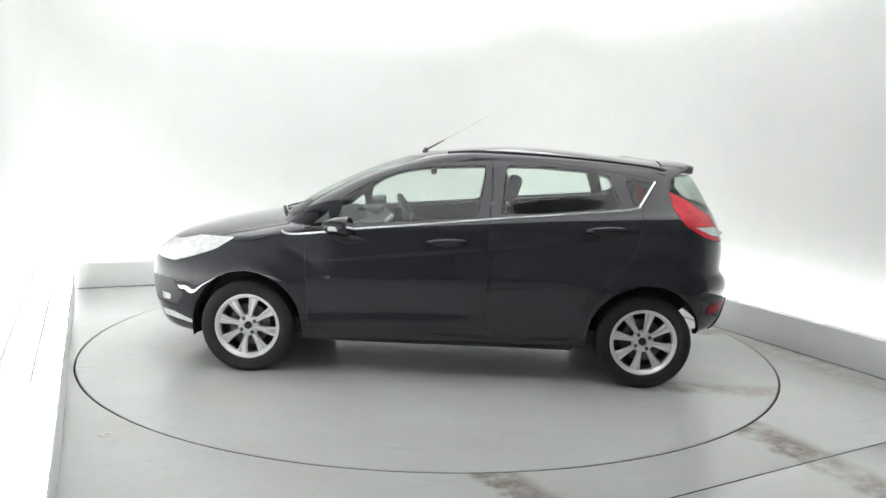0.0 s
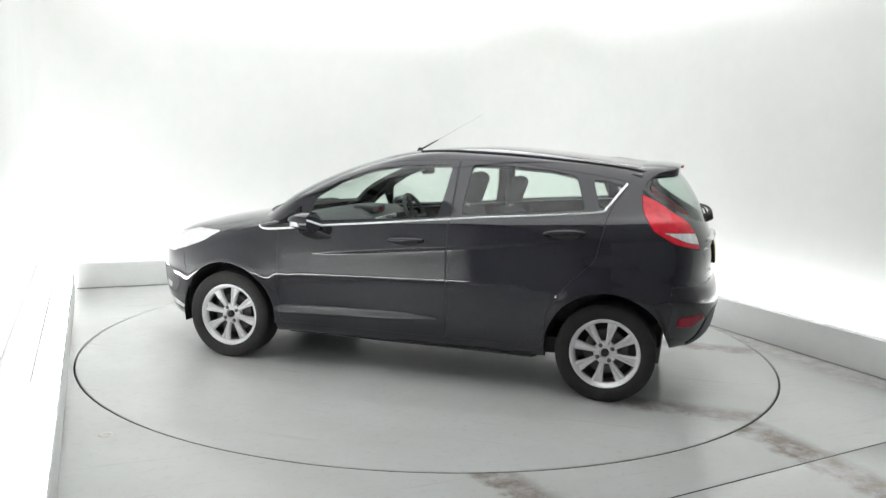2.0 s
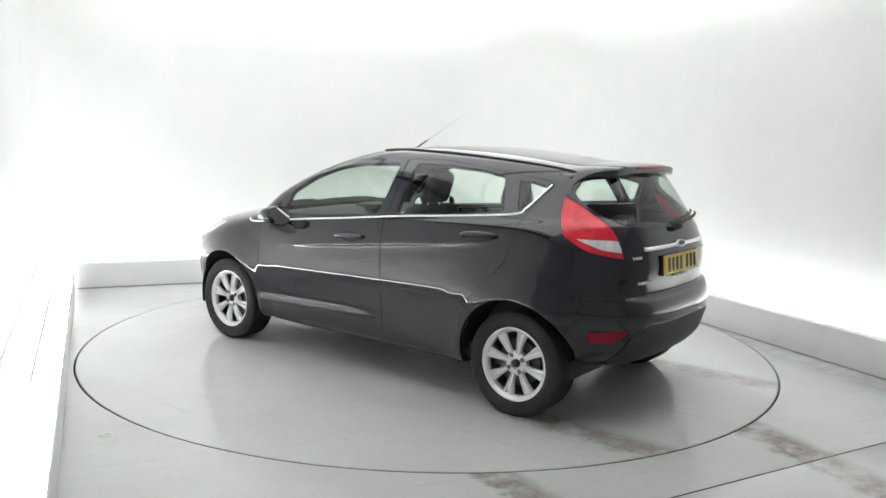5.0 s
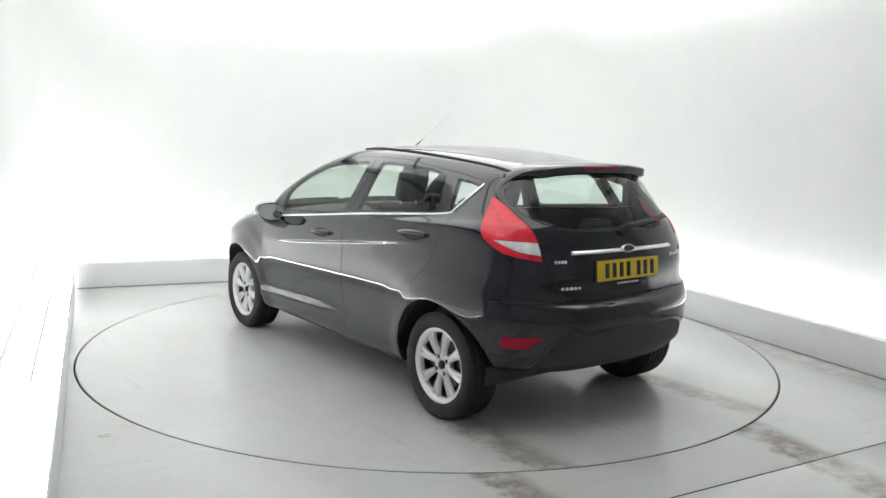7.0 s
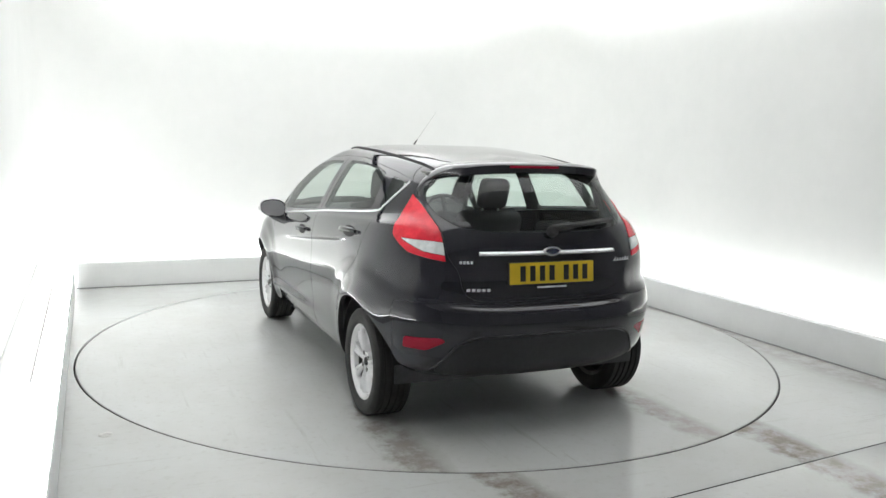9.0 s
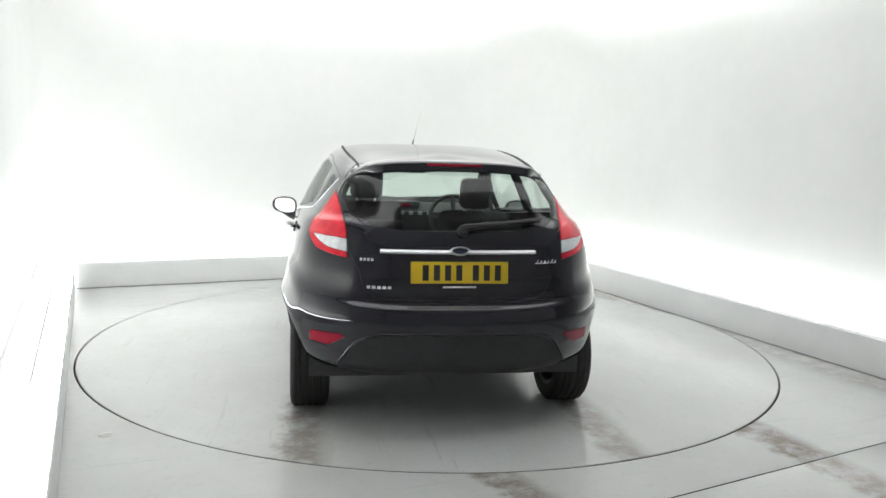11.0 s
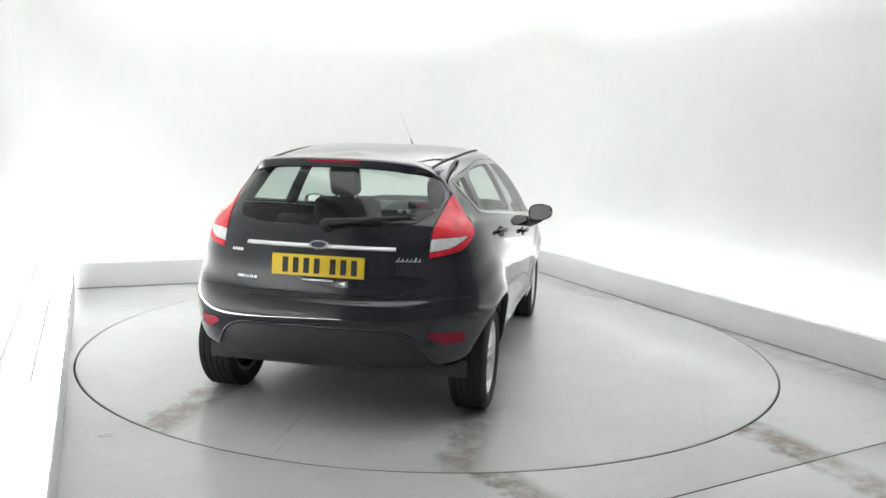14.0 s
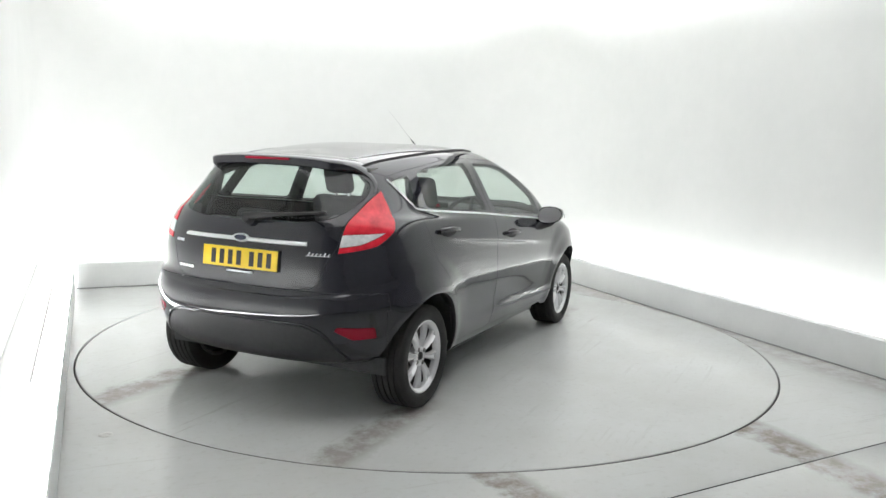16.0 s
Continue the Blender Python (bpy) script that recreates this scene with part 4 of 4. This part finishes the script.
def mirrors(car):
    bm = bmesh.new()
    rings = []
    for k in range(9):
        f = k / 8
        x = 0.755 - 0.165 * f
        s = (0.25 + 0.75 * math.sin(math.pi * min(1, f * 1.15) / 2) ** 0.7)
        ring = []
        for j in range(20):
            a = 2 * math.pi * j / 20
            cy, cz = math.copysign(abs(math.cos(a)) ** 0.62, math.cos(a)), math.copysign(abs(math.sin(a)) ** 0.7, math.sin(a))
            taper = 1 - 0.25 * (cy > 0) * cy
            ring.append(bm.verts.new((x, 0.918 + 0.092 * s * cy, 0.958 + 0.066 * s * cz * taper + 0.008 * cy)))
        rings.append(ring)
    for a, b in zip(rings, rings[1:]):
        for j in range(20):
            bm.faces.new((a[j], a[(j + 1) % 20], b[(j + 1) % 20], b[j]))
    bm.faces.new(rings[0])
    bmesh.ops.recalc_face_normals(bm, faces=bm.faces)
    bmesh.ops.solidify(bm, geom=bm.faces, thickness=0.006)
    shells = two("door_mirror", bm, PAINT, [car, car], "black door mirror", 45)
    bm = bmesh.new()
    pts = [(0.592 + 0.02 * math.cos(a), 0.918 + 0.083 * math.copysign(abs(math.cos(a)) ** 0.62, math.cos(a)), 0.958 + 0.057 * math.copysign(abs(math.sin(a)) ** 0.7, math.sin(a)) * (1 - 0.25 * max(0, math.cos(a))) + 0.008 * math.cos(a))
           for a in np.linspace(0, 2 * math.pi, 24, endpoint=False)]
    f = bm.faces.new([bm.verts.new(p) for p in pts])
    bmesh.ops.solidify(bm, geom=[f], thickness=0.004)
    bmesh.ops.recalc_face_normals(bm, faces=bm.faces)
    two("mirror_glass", bm, MIRROR, shells, "mirror glass", 30)
    bm = bmesh.new()
    tube(bm, [(0.66, 0.915, 0.915), (0.645, 0.88, 0.89), (0.60, 0.84, 0.87), (0.48, 0.825, 0.86)], [0.035, 0.032, 0.03, 0.015], 12)
    two("mirror_foot", bm, PLASTIC, shells, "black mirror foot", 60)
    bm = bmesh.new()
    box(bm, (0.64, 0.978, 0.935), (0.705, 1.004, 0.965), 0.008)
    two("indicator", bm, CLEAR, shells, "clear indicator", 40)


def wheels(car):
    rim_r, tyre_r = 0.203, 0.292
    # shared meshes: outer side towards +y
    bm = bmesh.new()
    prof = [(rim_r, -0.085), (rim_r + 0.012, -0.098), (0.245, -0.105), (0.275, -0.097), (tyre_r - 0.004, -0.082)]
    for k in range(5):
        d = -0.072 + 0.036 * k
        prof += [(tyre_r, d - 0.012), (tyre_r, d + 0.012)] + ([(tyre_r - 0.007, d + 0.015), (tyre_r - 0.007, d + 0.021)] if k < 4 else [])
    prof += [(tyre_r - 0.004, 0.088), (0.278, 0.098), (0.262, 0.104), (0.258, 0.1035), (0.245, 0.106), (rim_r + 0.012, 0.098), (rim_r, 0.086)]
    lathe(bm, prof, 72)
    bmesh.ops.recalc_face_normals(bm, faces=bm.faces)
    tyre_me = mesh_of(bm, "tyre", TYRE, 40)
    bm = bmesh.new()
    lathe(bm, [(rim_r, -0.09), (rim_r - 0.02, -0.08), (rim_r - 0.025, 0.05)], 72)
    bmesh.ops.recalc_face_normals(bm, faces=bm.faces)
    barrel_me = mesh_of(bm, "rim_barrel", DARK_METAL, 40)
    bm = bmesh.new()
    lathe(bm, [(rim_r - 0.025, 0.05), (rim_r - 0.022, 0.070), (rim_r - 0.018, 0.078), (rim_r - 0.010, 0.083), (rim_r - 0.004, 0.090), (rim_r + 0.004, 0.090), (rim_r + 0.004, 0.08)], 72)
    for k in range(8):
        a = 2 * math.pi * k / 8 + radians(12)
        rings = []
        for i in range(7):
            f = i / 6
            r = 0.035 + (rim_r - 0.022 - 0.035) * f
            half = 0.015 + 0.019 * f ** 1.5 - 0.002 * math.sin(math.pi * f)
            d = 0.062 + 0.016 * math.sin(math.pi * f * 0.75) 
            q = []
            for w, t in ((-1, -0.022), (-0.92, -0.004), (-0.60, 0.003), (-0.24, -0.009), (0.24, -0.009), (0.60, 0.003), (0.92, -0.004), (1, -0.022)):
                q.append(bm.verts.new((r * math.cos(a) - w * half * math.sin(a), d + t, r * math.sin(a) + w * half * math.cos(a))))
            rings.append(q)
        for p, q in zip(rings, rings[1:]):
            for j in range(8):
                bm.faces.new((p[j], p[(j + 1) % 8], q[(j + 1) % 8], q[j]))
        bm.faces.new(rings[0])
        bm.faces.new(rings[-1])
    lathe(bm, [(0.070, 0.03), (0.068, 0.058), (0.055, 0.066), (0.033, 0.066), (0.030, 0.055), (0.001, 0.055)], 40)
    bmesh.ops.recalc_face_normals(bm, faces=bm.faces)
    rim_me = mesh_of(bm, "rim", ALLOY, 40)
    bm = bmesh.new()
    lathe(bm, [(0.024, 0.05), (0.023, 0.067), (0.019, 0.071), (0.001, 0.073)], 28)
    bmesh.ops.recalc_face_normals(bm, faces=bm.faces)
    cap_me = mesh_of(bm, "hub_cap", INK, 40)
    bm = bmesh.new()
    lathe(bm, [(0.0135, 0.05), (0.0135, 0.0665), (0.009, 0.070), (0.001, 0.070)], 6)
    bmesh.ops.recalc_face_normals(bm, faces=bm.faces)
    nut_me = mesh_of(bm, "wheel_nut", DARK_METAL, 30)
    bm = bmesh.new()
    lathe(bm, [(0.07, -0.02), (0.07, 0.02), (0.13, 0.022), (0.132, 0.02), (0.132, 0.0), (0.07, -0.005)], 48)
    bmesh.ops.recalc_face_normals(bm, faces=bm.faces)
    disc_me = mesh_of(bm, "brake_disc", DARK_METAL, 30)
    bm = bmesh.new()
    lathe(bm, [(0.178, -0.085), (0.178, -0.03), (0.06, -0.03), (0.001, -0.03)], 48)
    bmesh.ops.recalc_face_normals(bm, faces=bm.faces)
    drum_me = mesh_of(bm, "backplate", SEAL, 30)
    for x in (AXLE, -AXLE):
        for s in (1, -1):
            wheel = new("wheel")
            wheel.parent = car
            wheel.matrix_local = pose(x, s * (0.738 if x > 0 else 0.732), tyre_r - 0.002, 0, 0, 0 if s > 0 else 180)
            tagged(wheel, "eight-spoke silver alloy wheel")
            for name, me in (("tyre", tyre_me), ("rim", rim_me), ("rim_barrel", barrel_me), ("hub_cap", cap_me), ("brake_disc", disc_me), ("backplate", drum_me)):
                ob = new(name, me)
                ob.parent = wheel
            for k in range(4):
                a = radians(45 + 90 * k + 12)
                ob = new("wheel_nut", nut_me)
                ob.parent = wheel
                ob.location = (0.050 * math.cos(a), 0.002, 0.050 * math.sin(a))


def cushion(bm, lo, hi, turn=None, bevel=0.04):
    box(bm, lo, hi, 0.0)
    vs = list(bm.verts)[-8:]
    es = list({e for v in vs for e in v.link_edges})
    made = bmesh.ops.bevel(bm, geom=es, offset=bevel, segments=4, profile=0.5, affect="EDGES")
    if turn is not None:
        bmesh.ops.transform(bm, matrix=turn, verts=list({v for f in made["faces"] for v in f.verts} | {v for v in vs if v.is_valid}))
    return bm


def cabin(car):
    bm = bmesh.new()
    box(bm, (-1.55, -0.74, 0.24), (1.0, 0.74, 0.34), 0.01)
    part("cabin_floor", bm, INNER, car, "dark cabin floor")
    bm = bmesh.new()
    rings = []
    for k, (x, z) in enumerate(((1.02, 0.80), (0.98, 0.955), (0.80, 0.985), (0.62, 0.985), (0.50, 0.93), (0.47, 0.80), (0.52, 0.62), (0.60, 0.5))):
        rings.append([bm.verts.new((x - 0.03 * (1 - (y / 0.7) ** 2), y, z - 0.03 * (abs(y) / 0.7) ** 3)) for y in np.linspace(-0.70, 0.70, 15)])
    for a, b in zip(rings, rings[1:]):
        for j in range(14):
            bm.faces.new((a[j], a[j + 1], b[j + 1], b[j]))
    bmesh.ops.recalc_face_normals(bm, faces=bm.faces)
    bmesh.ops.solidify(bm, geom=bm.faces, thickness=0.02)
    dash = part("dashboard", bm, INNER, car, "dark moulded dashboard", 50)
    bm = bmesh.new()
    box(bm, (0.50, -0.12, 0.955), (0.66, 0.12, 1.008), 0.02)
    hood = part("console_hood", bm, INNER, dash, "dark console hood")
    bm = bmesh.new()
    box(bm, (0.494, -0.042, 0.968), (0.502, 0.042, 0.992), 0.003)
    part("console_screen", bm, RED_DARK, hood, "dim red console screen")
    for k in range(6):
        bm = bmesh.new()
        box(bm, (0.44, -0.20 + 0.07 * k, 0.910), (0.462, -0.168 + 0.07 * k, 0.935), 0.005)
        part("console_vent", bm, BADGE, dash, "silver vent trim")
    # steering wheel on the right-hand side
    bm = bmesh.new()
    ring = [(0.185 * math.cos(a), 0.185 * math.sin(a), 0) for a in np.linspace(0, 2 * math.pi, 33)]
    tube(bm, ring, 0.016, 8)
    for a in (radians(90 + 90), 0.0, radians(-90)):
        tube(bm, [(0.03 * math.cos(a), 0.03 * math.sin(a), -0.02), (0.18 * math.cos(a), 0.18 * math.sin(a), 0)], 0.018, 8)
    box(bm, (-0.07, -0.06, -0.05), (0.07, 0.06, 0.0), 0.02)
    m = pose(0.33, -0.36, 0.90, 0, -62, 0) @ pose(0, 0, 0, 0, 0, 90)
    bmesh.ops.transform(bm, matrix=m, verts=bm.verts)
    part("steering_wheel", bm, INNER, car, "dark steering wheel", 50)
    # front seats
    for s in (1, -1):
        y = 0.36 * s
        slide = Matrix.Translation((0.24 if s > 0 else 0.12, 0, 0.0 if s > 0 else -0.05))
        seat = new("front_seat")
        seat.parent = car
        tagged(seat, "dark grey fabric front seat")
        bm = cushion(bmesh.new(), (-0.45, y - 0.25, 0.42), (0.12, y + 0.25, 0.60), slide, 0.06)
        part("seat", bm, FABRIC, seat)
        lean = slide @ Matrix.Translation((-0.36, 0, 0.55)) @ Matrix.Rotation(radians(-18), 4, "Y") @ Matrix.Translation((0.36, 0, -0.55))
        bm = cushion(bmesh.new(), (-0.43, y - 0.24, 0.53), (-0.29, y + 0.24, 1.10), lean, 0.06)
        part("backrest", bm, FABRIC, seat)
        bm = cushion(bmesh.new(), (-0.40, y - 0.108, 1.12), (-0.30, y + 0.108, 1.33), lean, 0.045)
        part("headrest", bm, FABRIC, seat)
        for dy in (-0.06, 0.06):
            bm = bmesh.new()
            tube(bm, [lean @ Vector((-0.35, y + dy, 1.05)), lean @ Vector((-0.35, y + dy, 1.16))], 0.007, 8)
            part("headrest_post", bm, CHROME, seat)
    bench = new("rear_seat")
    bench.parent = car
    tagged(bench, "dark grey fabric rear bench")
    bm = cushion(bmesh.new(), (-1.20, -0.62, 0.40), (-0.70, 0.62, 0.62), None, 0.06)
    part("seat", bm, FABRIC, bench)
    lean = Matrix.Translation((-1.15, 0, 0.58)) @ Matrix.Rotation(radians(-18), 4, "Y") @ Matrix.Translation((1.15, 0, -0.58))
    bm = cushion(bmesh.new(), (-1.22, -0.62, 0.55), (-1.08, 0.62, 0.99), lean, 0.05)
    part("backrest", bm, FABRIC, bench)
    for y in (-0.33, 0.33):
        bm = cushion(bmesh.new(), (-1.20, y - 0.12, 0.995), (-1.11, y + 0.12, 1.075), lean, 0.038)
        part("headrest", bm, FABRIC, bench)
    bm = bmesh.new()
    box(bm, (-1.66, -0.56, 0.985), (-1.36, 0.56, 1.005), 0.005)
    part("parcel_shelf", bm, INNER, car, "dark parcel shelf")
    # roof lining
    bm = bmesh.new()
    rows = []
    for x in np.linspace(0.05, -1.38, 18):
        rows.append([bm.verts.new((x, y, 1.425 - 0.10 * ((x + 0.45) / 0.95) ** 2 * (1 if x > -0.45 else 0.45) - 0.055 * (abs(y) / 0.53) ** 3)) for y in np.linspace(-0.53, 0.53, 13)])
    for a, b in zip(rows, rows[1:]):
        for j in range(12):
            bm.faces.new((a[j], a[j + 1], b[j + 1], b[j]))
    bmesh.ops.recalc_face_normals(bm, faces=bm.faces)
    bmesh.ops.solidify(bm, geom=bm.faces, thickness=0.012)
    part("roof_lining", bm, LINING, car, "pale grey roof lining", 60)
    bm = bmesh.new()
    box(bm, (0.12, -0.11, 1.248), (0.15, 0.11, 1.305), 0.012)
    tube(bm, [(0.14, 0, 1.29), (0.20, 0, 1.36)], 0.012, 8)
    part("rear_view_mirror", bm, INNER, car, "dark inside mirror")


def underside(car):
    bm = bmesh.new()
    rows = []
    for x in np.linspace(1.55, -1.42, 30):
        w = 0.745
        for ax in (AXLE, -AXLE):
            if abs(x - ax) < 0.36:
                w = 0.50
        rows.append([bm.verts.new((x, w * s, 0.222)) for s in (-1, -0.5, 0, 0.5, 1)])
    for a, b in zip(rows, rows[1:]):
        for j in range(4):
            bm.faces.new((a[j], a[j + 1], b[j + 1], b[j]))
    bmesh.ops.recalc_face_normals(bm, faces=bm.faces)
    bmesh.ops.solidify(bm, geom=bm.faces, thickness=0.02)
    part("underbody", bm, SEAL, car, "black underbody")
    for ax in (AXLE, -AXLE):
        bm = bmesh.new()
        n = 24
        rows = []
        for k in range(n + 1):
            a = radians(-14) + radians(194) * k / n if ax > 0 else radians(152) * k / n
            c, s = math.cos(a), math.sin(a)
            out = 0.82 - (0.02 * max(0, c) if ax > 0 else 0.10 * max(0, -c))
            rows.append([bm.verts.new((ax + 0.362 * c, y, 0.30 + 0.362 * s)) for y in (out, 0.64, 0.5)] + [bm.verts.new((ax + 0.02 * c, 0.5, 0.20 + 0.02 * s))])
        for a, b in zip(rows, rows[1:]):
            for j in range(3):
                bm.faces.new((a[j], a[j + 1], b[j + 1], b[j]))
        bmesh.ops.recalc_face_normals(bm, faces=bm.faces)
        two("arch_liner", bm, SEAL, [car, car], "black wheel arch liner", 40)


ANTENNA_X, ANTENNA_Z = 0.20, 1.405


def antenna(car):
    bm = bmesh.new()
    lathe(bm, [(0.001, 0.03), (0.012, 0.028), (0.02, 0.012), (0.026, -0.004)], 20)
    bmesh.ops.rotate(bm, cent=(0, 0, 0), matrix=Matrix.Rotation(radians(90), 3, "X"), verts=bm.verts)
    bmesh.ops.translate(bm, vec=(ANTENNA_X, 0, ANTENNA_Z), verts=bm.verts)
    bmesh.ops.recalc_face_normals(bm, faces=bm.faces)
    foot = part("antenna_foot", bm, PLASTIC, car, "black antenna foot", 50)
    bm = bmesh.new()
    tube(bm, [(ANTENNA_X - d, 0, ANTENNA_Z + 0.012 + 0.575 * d) for d in (0.0, 0.09, 0.12, 0.135, 0.45)], [0.0065, 0.005, 0.0036, 0.0008, 0.0004], 8)
    part("antenna_rod", bm, PLASTIC, foot, "thin black antenna rod", 60)


REAR_PANE = glass("dark_rear_glass", (0.78, 0.86, 0.82), 0.02, (0.055, 0.9))
build_room()
build_lamps()
table = build_turntable()
car = build_car()


def spin(t):
    """The turntable's angle in degrees."""
    return 176.55 - 7.0485 * t


def motions():
    times = [0.5 * k for k in range(33)]
    walk(table, [(t, pose(0, 0, 0, 0, 0, spin(t))) for t in times])
    walk(car, [(t, pose(0, 0, 0, 0, 0, spin(t)) @ pose(SPIN_X, SPIN_Y, 0)) for t in times])


motions()
